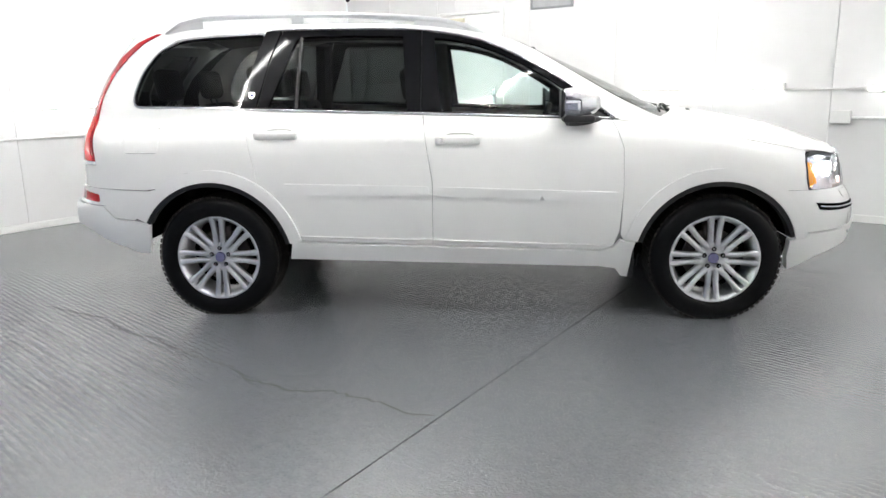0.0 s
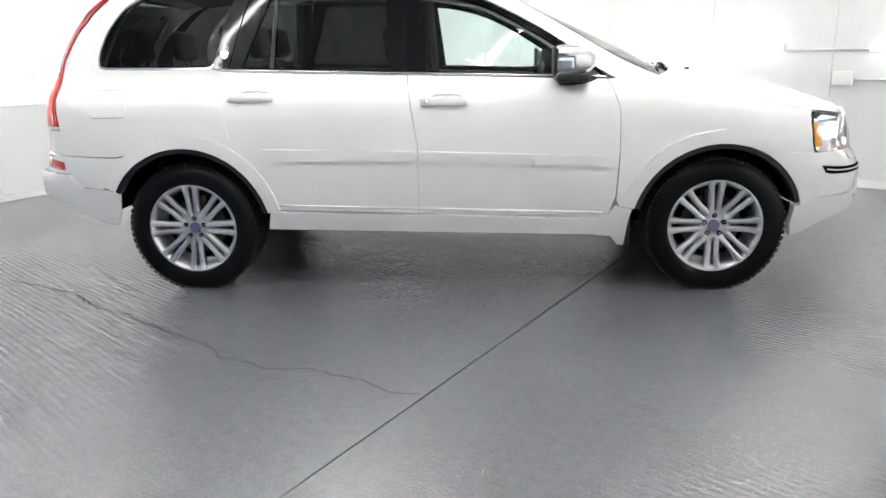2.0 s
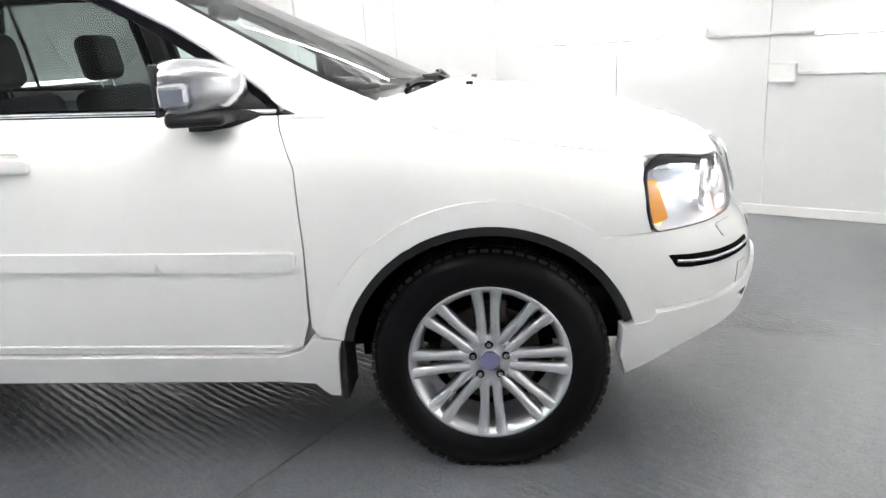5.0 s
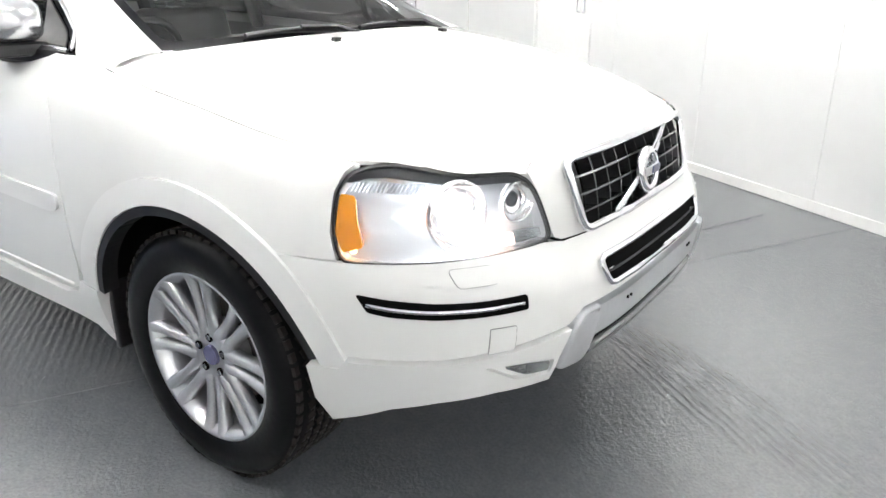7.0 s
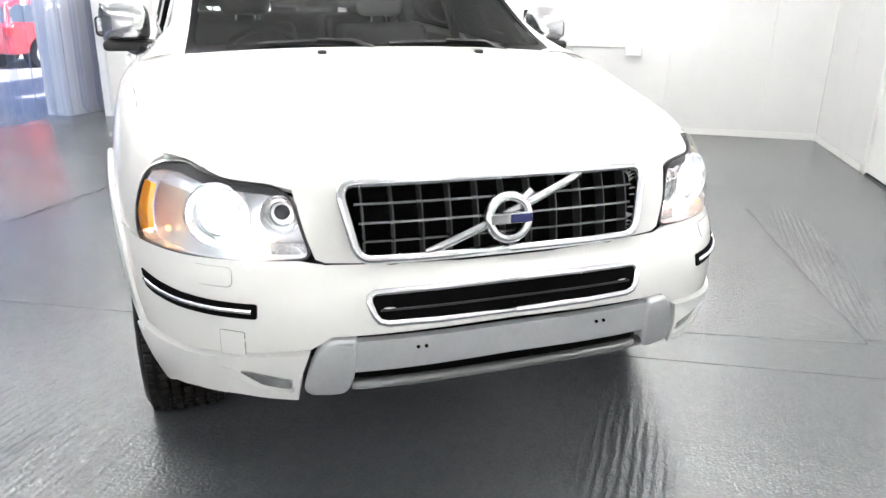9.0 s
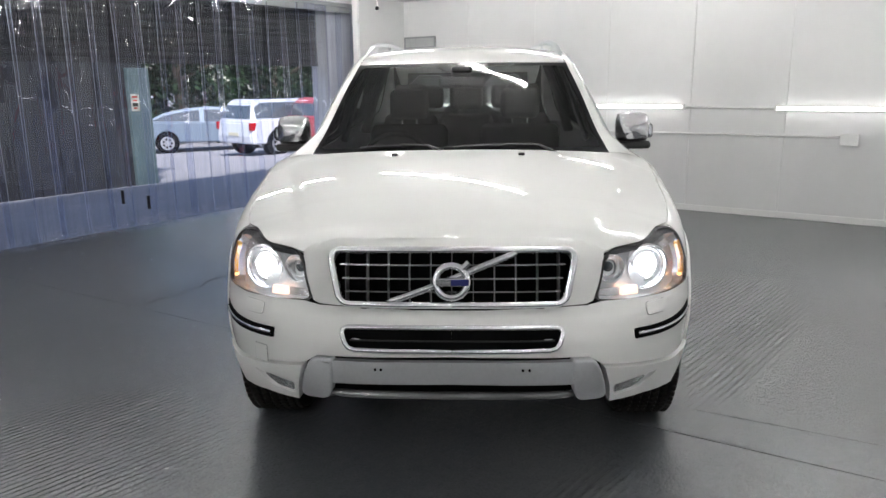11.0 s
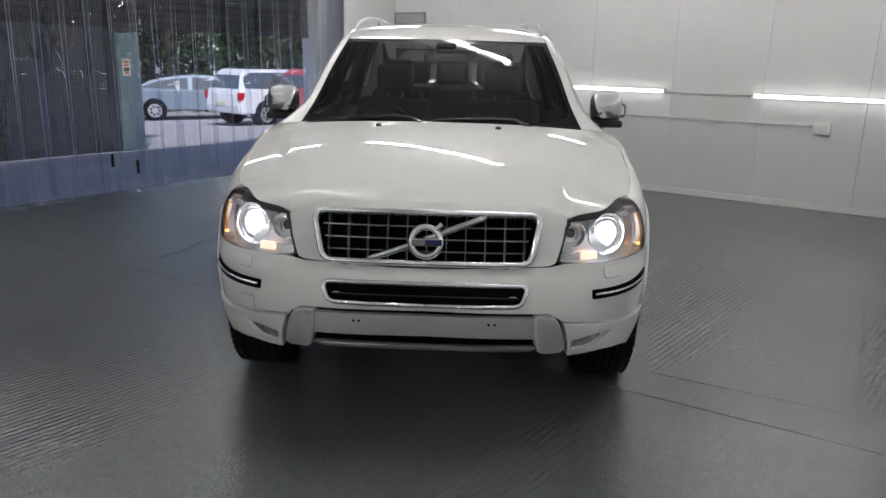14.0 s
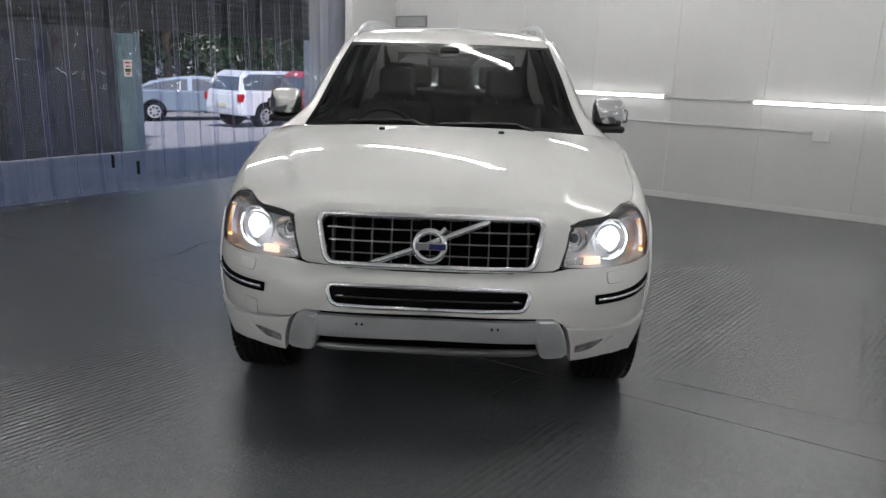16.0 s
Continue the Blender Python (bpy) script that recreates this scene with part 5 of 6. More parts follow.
    panel("marker_strip", bx, "fog", hl, sd, off=-0.02, flange=0.01, gap=0)
    panel("marker_light", rounded([FY(0.645, 0.778), FY(0.588, 0.778), FY(0.585, 0.750), FY(0.65, 0.748)], 0.006, 2), "marker", hl, sd, off=-0.012, flange=0.012, gap=0, label="warm lit marker light")
    # bumper slots, jets, fog lamps
    slot = rounded([FX(1.960, 0.664), FX(1.986, 0.624), FX(2.03, 0.616), FX(2.12, 0.610), FX(2.19, 0.610), FY(0.618, 0.612), FY(0.615, 0.646), FX(2.19, 0.645), FX(2.117, 0.647), FX(2.03, 0.655)], 0.007, 3)
    P("bumper_slot", slot, "gap", off=0.0075, flange=0.012, gap=0, label="black bumper slot with chrome strip")
    bm = bmesh.new()
    mid_z = [(1.98, 0.644), (2.03, 0.636), (2.12, 0.629), (2.20, 0.628), (2.30, 0.629)]
    add_sweep(bm, on_skin([FX(1.985 + 0.225 * k / 16, table(mid_z, 1.985 + 0.225 * k / 16)) for k in range(17)] + [FY(0.628, 0.629)], 0.010, sd), 0.0055, 8)
    part("slot_strip", bm, "chrome", car, "chrome strip in the bumper slot", smooth=True)
    jet = rounded([FY(0.746, 0.717), FY(0.663, 0.717), FY(0.667, 0.679), FY(0.742, 0.677)], 0.012, 3)
    P("washer_cover", jet, "paint", off=0.0085, flange=0.012, gap=0)
    seam(jet, 0.0045, car, sd)
    P("fog_recess", inset(FOG, -0.006), "cladding", off=0.003, flange=0, gap=0)
    fog = rounded([FY(0.662, 0.472), FY(0.60, 0.470), FY(0.548, 0.459), FY(0.546, 0.432), FY(0.61, 0.440)], 0.008, 3)
    P("fog_lamp", fog, "fog", off=0.013, flange=0.012, gap=0, label="small clear fog lamp")
    # door mirror
    mir = empty("door_mirror")
    mir.parent = car
    bm = bmesh.new()
    sec = [(0.565, 0.060, 0.062), (0.58, 0.083, 0.078), (0.63, 0.092, 0.083), (0.69, 0.086, 0.074), (0.74, 0.068, 0.055), (0.77, 0.04, 0.032)]
    loops = []
    for x, ry, rz in sec:
        loops.append([bm.verts.new((x, (-0.928 + 0.03 * (x - 0.57) / 0.2 + ry * (abs(math.cos(a)) ** 0.55) * (1 if math.cos(a) > 0 else -1)) * sd, 1.222 - 0.02 * (x - 0.6) + rz * (abs(math.sin(a)) ** 0.55) * (1 if math.sin(a) > 0 else -1)))
                      for a in (2 * math.pi * k / 28 for k in range(28))])
    for u, v in zip(loops, loops[1:]):
        for k in range(28):
            bm.faces.new((u[k], u[(k + 1) % 28], v[(k + 1) % 28], v[k]))
    bm.faces.new(loops[0])
    bm.faces.new(loops[-1])
    bmesh.ops.recalc_face_normals(bm, faces=bm.faces)
    part("housing", bm, "mirror_silver", mir, "brushed silver mirror cap", smooth=True)
    bm = box((0.556, -1.008, 1.150), (0.570, -0.849, 1.292), 0.006, 3)
    add_box(bm, (0.57, -1.0, 1.118), (0.74, -0.82, 1.158), 0.016, 3)
    add_sweep(bm, [(0.60, -0.90, 1.128), (0.70, -0.86, 1.122), (0.80, -0.815, 1.118), (0.885, -0.79, 1.112)], [0.030, 0.032, 0.024, 0.010], 10)
    bmesh.ops.scale(bm, vec=(1, sd, 1), verts=bm.verts)
    bmesh.ops.recalc_face_normals(bm, faces=bm.faces)
    part("base", bm, "black", mir, "black mirror foot")
    bm = box((0.566, -1.026, 1.168), (0.665, -0.985, 1.246), 0.018, 4)
    bmesh.ops.scale(bm, vec=(1, sd, 1), verts=bm.verts)
    bmesh.ops.recalc_face_normals(bm, faces=bm.faces)
    part("repeater", bm, "lens", mir, "clear indicator repeater")
    bm = box((0.572, -1.021, 1.174), (0.658, -0.985, 1.240), 0.016, 4)
    bmesh.ops.scale(bm, vec=(1, sd, 1), verts=bm.verts)
    bmesh.ops.recalc_face_normals(bm, faces=bm.faces)
    part("repeater_reflector", bm, "satin_bright", mir)
    tri = xz([(0.62, belt(0.62) + 0.012), (0.62, 1.285), (0.70, 1.225), (0.82, 1.14)])
    P("mirror_panel", tri, "black", off=0.006)
    # roof rail
    line = [(0.13, 0.585, 1.615), (0.03, 0.58, 1.66), (-0.12, 0.575, 1.693), (-0.35, 0.57, 1.717), (-0.7, 0.568, 1.737), (-1.0, 0.56, 1.746), (-1.3, 0.55, 1.746), (-1.55, 0.54, 1.736), (-1.7, 0.53, 1.708), (-1.80, 0.52, 1.655)]
    bm = bmesh.new()
    add_sweep(bm, [(x, -y * sd, z) for x, y, z in line], [0.008, 0.012, 0.013, 0.013, 0.013, 0.013, 0.013, 0.013, 0.012, 0.008], 12, 1.3)
    bmesh.ops.recalc_face_normals(bm, faces=bm.faces)
    rail = part("roof_rail", bm, "rail", car, "satin silver roof rail", smooth=True)
    for x0, x1 in ((0.12, -0.27), (-0.93, -1.0), (-1.55, -1.79)):
        bm = bmesh.new()
        rows = []
        for x in (x0, (x0 + x1) / 2, x1):
            zt = table([(a, c) for a, b, c in line[::-1]], x)
            y = table([(a, b) for a, b, c in line[::-1]], x)
            zr = R(x, y - 0.02).z - 0.02
            rows.append([bm.verts.new((x, -(y + d) * sd, z)) for d, z in ((-0.012, zr), (-0.010, zt - 0.006), (0.010, zt - 0.006), (0.012, zr - 0.01))])
        for a, b in zip(rows, rows[1:]):
            for i in range(4):
                bm.faces.new((a[i], a[(i + 1) % 4], b[(i + 1) % 4], b[i]))
        bm.faces.new(rows[0])
        bm.faces.new(rows[-1])
        bmesh.ops.recalc_face_normals(bm, faces=bm.faces)
        part("rail_foot", bm, "rail", rail)
    # grey lining behind the panels, its tone standing for the shut lines' shade
    low = [(-0.93, 0.40), (0.93, 0.38), (0.93, 1.08), (-1.2, 1.16), (-1.12, 0.9), (-1.0, 0.76), (-0.93, 0.55)]
    P("door_lining", xz(low), "lining", off=-0.02, flange=0, gap=0, step=0.08, edge_step=0.06, label="grey door inner panel")
    back = [(-1.86, 0.47), (-2.1, 0.52), (-2.25, 0.60), (-2.25, 1.14), (-1.3, 1.16), (-1.2, 0.92)] + arc(CR, CZ, 0.56, 62, 160, 14)
    P("quarter_lining", xz(back), "lining", off=-0.02, flange=0, gap=0, step=0.08, edge_step=0.06)
    fr = [(0.93, 0.60), (0.93, 1.06), (1.25, 1.05), (1.6, 0.98), (1.86, 0.92), (1.86, 0.80)] + arc(CF, CZ, 0.53, 40, 155, 14)
    P("wing_lining", xz(fr), "lining", off=-0.02, flange=0, gap=0, step=0.08, edge_step=0.06)


def build_car():
    car = empty("estate_car", label="large white five-door estate car with silver roof rails and lit headlamps", category="car")
    for sd in (1, -1):
        build_side(car, sd)
    P = lambda *a, **k: panel(*a, parent=car, both=True, **k)  # noqa: E731
    N = lambda z: (S_NOSE, z)  # noqa: E731
    # front bumper
    upper = [FX(1.74, 0.739), FX(1.92, 0.734), FX(2.1, 0.734), FY(0.515, 0.741), FY(0.455, 0.731), FY(0.12, 0.722), N(0.721), N(0.578), FY(0.455, 0.572),
             FY(0.48, 0.556), FY(0.505, 0.541), FX(2.235, 0.522), FX(2.136, 0.505), FX(1.93, 0.498)] + xz(arc(CF, CZ, 0.515, 17, 48, 8))
    P("front_bumper", upper, "paint", off=0.004, step=0.03)
    lower = [FX(1.906, 0.470), FX(1.928, 0.494), FX(2.136, 0.501), FX(2.235, 0.518), FY(0.505, 0.537), FY(0.525, 0.47), FY(0.53, 0.40), FX(2.2, 0.402), FX(2.1, 0.385), FX(2.0, 0.358), FX(1.91, 0.315), FX(1.837, 0.286), FX(1.818, 0.36), FX(1.822, 0.462), FX(1.872, 0.468)]
    for sd in (1, -1):
        panel("bumper_cladding", lower, "cladding", car, sd, holes=[FOG], off=0.017, flange=0.04, step=0.03)
        wing = rounded([FY(y, z) for y, z in ((0.487, 0.548), (0.468, 0.568), (0.398, 0.569), (0.400, 0.50), (0.410, 0.44), (0.424, 0.416), (0.45, 0.412), (0.503, 0.413), (0.521, 0.428), (0.516, 0.465), (0.504, 0.51))], 0.014, 4)
        pillow("skid_wing", wing, ((0.0, -0.02), (0.0, 0.006), (0.002, 0.012), (0.006, 0.016), (0.011, 0.018)), "silver", car, sd, "silver painted skid plate end")
    tow = rounded([FY(0.70, 0.578), FY(0.648, 0.578), FY(0.648, 0.518), FY(0.70, 0.514)], 0.004, 2)
    panel("towing_eye_cover", tow, "paint", car, 1, off=0.006, flange=0.004, gap=0)
    seam(tow, 0.0045, car, 1)
    P("skid_plate", [FY(0.405, 0.560), N(0.562), N(0.485), FY(0.415, 0.479)], "silver", off=0.010, flange=0.03, gap=0, label="silver painted skid plate")
    # near-black sheet stands in for the shade between plate and lip
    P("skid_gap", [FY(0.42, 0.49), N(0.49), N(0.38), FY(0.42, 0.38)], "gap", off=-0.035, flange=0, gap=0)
    bm = bmesh.new()
    add_sweep(bm, [on_skin([FY(max(1e-4, abs(y)), 0.432)], -0.002, 1 if y <= 0 else -1)[0] for y in (0.041 * k for k in range(-10, 11))], 0.0155, 12)
    bmesh.ops.recalc_face_normals(bm, faces=bm.faces)
    part("skid_lip", bm, "smoke", car, "round dark silver lower lip", smooth=True)
    for y in (-0.255, -0.235, 0.235, 0.257):
        p = on_skin([FY(y, 0.537)], 0.010, 1 if y < 0 else -1)[0]
        part("plate_screw", tube(p, (p[0] + 0.004, p[1], p[2]), 0.0045, 10), "gap", car)
    # lower grille
    fr = [FY(0.366, 0.664), FY(0.2, 0.668), N(0.668), N(0.597), FY(0.2, 0.597), FY(0.345, 0.602)]
    # flat near-black sheet on the bumper in place of a shaded opening
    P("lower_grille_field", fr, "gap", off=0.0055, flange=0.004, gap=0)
    half = on_skin([(S_NOSE, 0.598), FY(0.2, 0.598), FY(0.325, 0.600), FY(0.345, 0.606), FY(0.356, 0.620), FY(0.366, 0.648), FY(0.364, 0.661), FY(0.35, 0.668), FY(0.2, 0.669), (S_NOSE, 0.669)], 0.011)
    ring = [Vector(p) for p in half] + [Vector((p[0], -p[1], p[2])) for p in reversed(half[1:-1])]
    bm = bmesh.new()
    add_sweep(bm, ring + [ring[0]], 0.0095, 10, 0.9, up=(1, 0, 0))
    bmesh.ops.recalc_face_normals(bm, faces=bm.faces)
    part("lower_grille_frame", bm, "chrome", car, "polished chrome lower grille frame", smooth=True)
    half = on_skin([FY(0.488, 0.7445), FY(0.47, 0.7365), FY(0.455, 0.7305), FY(0.3, 0.7245), FY(0.12, 0.7215), (S_NOSE, 0.7215)], 0.001)
    bm = bmesh.new()
    add_sweep(bm, half + [(p[0], -p[1], p[2]) for p in reversed(half[:-1])], 0.0042, 6)
    part("bonnet_seam", bm, "gap", car, "dark shut line between bonnet and bumper")
    for z in (0.630,):
        bm = bmesh.new()
        add_sweep(bm, on_skin([FY(0.34 - 0.04 * k, z) for k in range(9)], 0.007) + [(p[0], -p[1], p[2]) for p in reversed(on_skin([FY(0.34 - 0.04 * k, z) for k in range(8)], 0.007))], 0.003, 6)
        part("lower_grille_rib", bm, "black", car)
    # bonnet nose, with the grille opening
    def round_open(pts, r, n=6):
        out = [pts[0]]
        for i in range(1, len(pts) - 1):
            a, b, c = Vector(pts[i - 1]), Vector(pts[i]), Vector(pts[i + 1])
            p, q = b + (a - b) * min(0.45, r / (a - b).length), b + (c - b) * min(0.45, r / (c - b).length)
            out += [tuple(p * (1 - f) ** 2 + b * 2 * f * (1 - f) + q * f * f) for f in (k / n for k in range(n + 1))]
        return out + [pts[-1]]
    gr = round_open([N(0.735), FY(0.2, 0.735), FY(0.374, 0.737), FY(0.408, 0.909), FY(0.2, 0.911), N(0.911)], 0.036)
    nose = [FY(0.474, 0.737), FY(0.455, 0.730), FY(0.2, 0.722), N(0.722), *gr, N(0.951), FY(0.2, 0.951), FY(0.4, 0.947), FY(0.47, 0.931), FY(0.516, 0.906), FY(0.508, 0.865)]
    P("bonnet_nose", nose, "paint", off=0.001, step=0.025, edge_step=0.012, gap=0.0, flange=0.03)
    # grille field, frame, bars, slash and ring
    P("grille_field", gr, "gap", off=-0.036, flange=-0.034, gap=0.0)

    def mirrored(line, off):
        r = on_skin(line, off)
        return r + [(x, -y, z) for x, y, z in reversed(r[:-1] if abs(r[-1][1]) < 1e-4 else r)]
    full = mirrored(gr, 0.016)
    bm = bmesh.new()
    pts = [Vector(p) for p in full]
    add_sweep(bm, pts + [pts[0]], 0.0125, 10, 0.9, up=(1, 0, 0))
    bmesh.ops.recalc_face_normals(bm, faces=bm.faces)
    part("grille_frame", bm, "chrome", car, "polished chrome grille frame", smooth=True)
    def blade(corners):
        """A thin blade: rows of four corners, front and back."""
        bm = bmesh.new()
        rows = [[bm.verts.new(p) for p in row] for row in corners]
        for u, v in zip(rows, rows[1:]):
            for i in range(4):
                bm.faces.new((u[i], u[(i + 1) % 4], v[(i + 1) % 4], v[i]))
        bm.faces.new(rows[0][::-1])
        bm.faces.new(rows[-1])
        bmesh.ops.recalc_face_normals(bm, faces=bm.faces)
        return bm
    for k in (1, 2, 3):
        z, t = 0.738 + 0.172 * k / 4, 0.0026
        span = 0.355 + 0.032 * k / 4
        rows = []
        for j in range(-12, 13):
            y = span * j / 12
            sd = 1 if y <= 0 else -1
            at = FY(max(1e-4, abs(y)), z)[0]
            rows.append([on_skin([(at, zz)], off, sd)[0] for zz, off in ((z - t, 0.008), (z + t, 0.008), (z + t, -0.03), (z - t, -0.03))])
        part("grille_bar", blade(rows), "grille_edge", car)
    for k in range(-5, 6):
        y = 0.072 * k
        sd = 1 if y <= 0 else -1
        rows = []
        for z in (0.739, 0.78, 0.82, 0.86, 0.907):
            a0, a1 = FY(max(1e-4, abs(y) - 0.0016), z)[0], FY(abs(y) + 0.0016, z)[0]
            rows.append([on_skin([(q, z)], off, sd)[0] for q, off in ((a0, 0.006), (a1, 0.006), (a1, -0.03), (a0, -0.03))])
        part("grille_bar", blade(rows), "dark_metal", car)
    bm = bmesh.new()
    n = 13
    add_sweep(bm, [on_skin([FY(y, 0.745 + 0.158 * k / (n - 1))], 0.018, 1 if y <= 0 else -1)[0] for k in range(n) for y in (-0.215 + 0.43 * k / (n - 1),)], 0.0125, 8, 0.6, up=(1, 0, 0))
    part("grille_slash", bm, "satin", car, "diagonal satin chrome grille bar", smooth=True)
    c = W(S_NOSE, 0.822) + Vector((0.03, 0, 0))
    bm = bmesh.new()
    prof = [(0.064, -0.012), (0.066, 0.0), (0.060, 0.008), (0.048, 0.010), (0.042, 0.004), (0.042, -0.012)]
    tilt = Matrix.Translation(c) @ Matrix.Rotation(radians(90 - 8), 4, "Y")
    rr = [[bm.verts.new(tilt @ Vector((q * math.cos(a), q * math.sin(a), h))) for q, h in prof] for a in (2 * math.pi * k / 48 for k in range(48))]
    for k in range(48):
        a, b = rr[k], rr[(k + 1) % 48]
        for i in range(len(prof) - 1):
            bm.faces.new((a[i], b[i], b[i + 1], a[i + 1]))
    bmesh.ops.recalc_face_normals(bm, faces=bm.faces)
    em = part("grille_emblem", bm, "chrome", car, "round chrome emblem ring with plain blue bar", smooth=True)
    part("emblem_bar", box((c.x - 0.006, -0.052, c.z - 0.014), (c.x + 0.012, 0.052, c.z + 0.014), 0.003), "satin", em)
    part("emblem_field", box((c.x + 0.006, -0.002, c.z - 0.011), (c.x + 0.0135, 0.058, c.z + 0.011), 0.002), "blue", em, "blue enamel field")
    bm = bmesh.new()
    add_sweep(bm, [(c.x, 0.038, c.z + 0.045), (c.x, 0.058, c.z + 0.066)], 0.010, 4, 0.6, up=(1, 0, 0))
    part("emblem_arrow", bm, "chrome", em)
    # bonnet
    fe = [(W(*FY(y, z)).x, -y) for y, z in ((0.0, 0.95), (0.2, 0.95), (0.4, 0.946), (0.47, 0.930), (0.515, 0.906))]
    side_line = [(x, -table(HOOD_Y, x) + 0.0008) for x in (1.90, 1.85, 1.80, 1.72, 1.64, 1.55, 1.45, 1.38, 1.318)]
    over = [(2.160, -0.556)] + [(x, -table(HOOD_Y, x)) for x in (2.107, 2.07, 2.033, 1.99, 1.955)]
    hood = fe + over + side_line + [(1.293, -0.853), (1.277, -0.828), (1.263, -0.79), (1.245, -0.735), (WS(-0.86, 0).x + 0.014, WS(-0.86, 0).y)] + [(WS(-a, 0).x + 0.014, WS(-a, 0).y) for a in (0.75, 0.6, 0.45, 0.3, 0.15, 0.0)]
    hp = [(y, -x) for x, y in hood]
    panel("bonnet", hp, "paint", car, fn=lambda y, b: H(-b, y), both=True, mid=0.0, off=0.001, step=0.03, gap=0.001, flange=0.012)
    for y in (-0.282, 0.282):
        q = H(1.385, y)
        part("washer_jet", box((q.x - 0.012, q.y - 0.014, q.z - 0.002), (q.x + 0.014, q.y + 0.014, q.z + 0.012), 0.005, 2), "black", car)
    # screen, frit band, cowl, wipers
    g = panel("windscreen", [(-1, 0), (0, 0), (1, 0), (1, 1), (0, 1), (-1, 1)], "glass", car, fn=WS, flange=0, gap=0, step=0.08, edge_step=0.05, label="clear windscreen")
    g.visible_shadow = False
    panel("screen_band", [(-1, 0), (0, 0), (1, 0), (1, 1), (0, 1), (-1, 1)], "gloss_black", car, fn=WS, off=0.002, flange=0, gap=0, step=0.08, edge_step=0.05,
          holes=[rounded([(-0.965, 0.06), (0.965, 0.06), (0.955, 0.95), (0.24, 0.95), (0.16, 0.87), (-0.16, 0.87), (-0.24, 0.95), (-0.955, 0.95)], 0.05)])
    rows = []
    for k in range(25):
        a = -1 + 2 * k / 24
        p = WS(a, 0.02)
        y = 0.80 * a
        rows.append([(p.x - 0.01, p.y, p.z - 0.004), (p.x + 0.012, p.y * 1.005, p.z - 0.012), (p.x + 0.05, p.y * 1.01, p.z - 0.03), (p.x + 0.09, p.y * 1.01, p.z - 0.045)])
    loft("scuttle", rows, "black", car)
    for y0, y1, b1 in ((0.62, -0.02, 0.055), (-0.10, -0.66, 0.06)):
        line = [WS(y0 + (y1 - y0) * k / 8, 0.025 + 0.6 * b1 * math.sin(math.pi * k / 8 * 0.8)) + Vector((0.008, 0, 0.010)) for k in range(9)]
        bm = bmesh.new()
        add_sweep(bm, line, 0.008, 6)
        add_sweep(bm, [WS(y0 + 0.02, 0.0) + Vector((0.04, 0, 0.0)), WS(y0 - 0.1, 0.04) + Vector((0.022, 0, 0.022)), line[4] + Vector((0.006, 0, 0.008))], [0.014, 0.010, 0.007], 6)
        bmesh.ops.recalc_face_normals(bm, faces=bm.faces)
        part("wiper", bm, "black", car, "black windscreen wiper")
    # roof, with a spoiler at its back
    roofp = [(-table(UP_Y, x) + 0.003, -x) for x in (0.305, 0.165, 0.0, -0.3, -0.65, -1.0, -1.3, -1.6, -1.95)]
    fe = [(-0.4, -0.331), (-0.2, -0.348), (0.0, -0.352)]
    panel("roof", [(0.0, 2.0), *roofp[::-1], *fe], "paint", car, fn=lambda y, b: R(-b, y), both=True, mid=0.0, step=0.06, edge_step=0.03)
    bm = box((-2.04, -0.5, 1.625), (-1.88, 0.5, 1.668), 0.018, 3)
    part("roof_spoiler", bm, "paint", car)
    part("roof_aerial", box((-1.72, -0.02, 1.71), (-1.62, 0.02, 1.745), 0.01, 3), "paint", car)
    # underside: unseen box, widened to keep light out from beneath the car
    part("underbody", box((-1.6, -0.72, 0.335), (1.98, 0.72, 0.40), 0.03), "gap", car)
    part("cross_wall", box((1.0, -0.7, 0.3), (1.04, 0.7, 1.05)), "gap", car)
    for c in (CF, CR):
        part("axle", tube((c, -0.74, 0.35), (c, 0.74, 0.35), 0.035, 12), "iron", car)
        for sd in (1, -1):
            build_wheel(car, c, sd)
    build_cabin(car)
    return car


def seat(car, x, y, name="front_seat", w=0.26, hz=0.0):
    s = empty(name)
    s.parent = car
    bm = box((x - 0.05, y - w, 0.52 + hz), (x + 0.46, y + w, 0.68 + hz), 0.06, 4)
    part("cushion", bm, "leather", s, "black leather seat cushion", smooth=True)
    bm = box((-0.07, -w, 0.0), (0.07, w, 0.60), 0.055, 4)
    bmesh.ops.transform(bm, matrix=pose(x - 0.10, y, 0.62 + hz, 0, -14, 0), verts=bm.verts)
    part("backrest", bm, "leather", s, "black leather backrest", smooth=True)
    bm = box((-0.05, -0.13, 0.0), (0.05, 0.13, 0.20), 0.045, 4)
    bmesh.ops.transform(bm, matrix=pose(x - 0.262, y, 1.235 + hz, 0, -8, 0), verts=bm.verts)
    part("headrest", bm, "leather", s, "black leather headrest", smooth=True)
    for d in (-0.05, 0.05):
        part("headrest_post", tube((x - 0.255, y + d, 1.19 + hz), (x - 0.268, y + d, 1.25 + hz), 0.006, 8), "chrome", s)


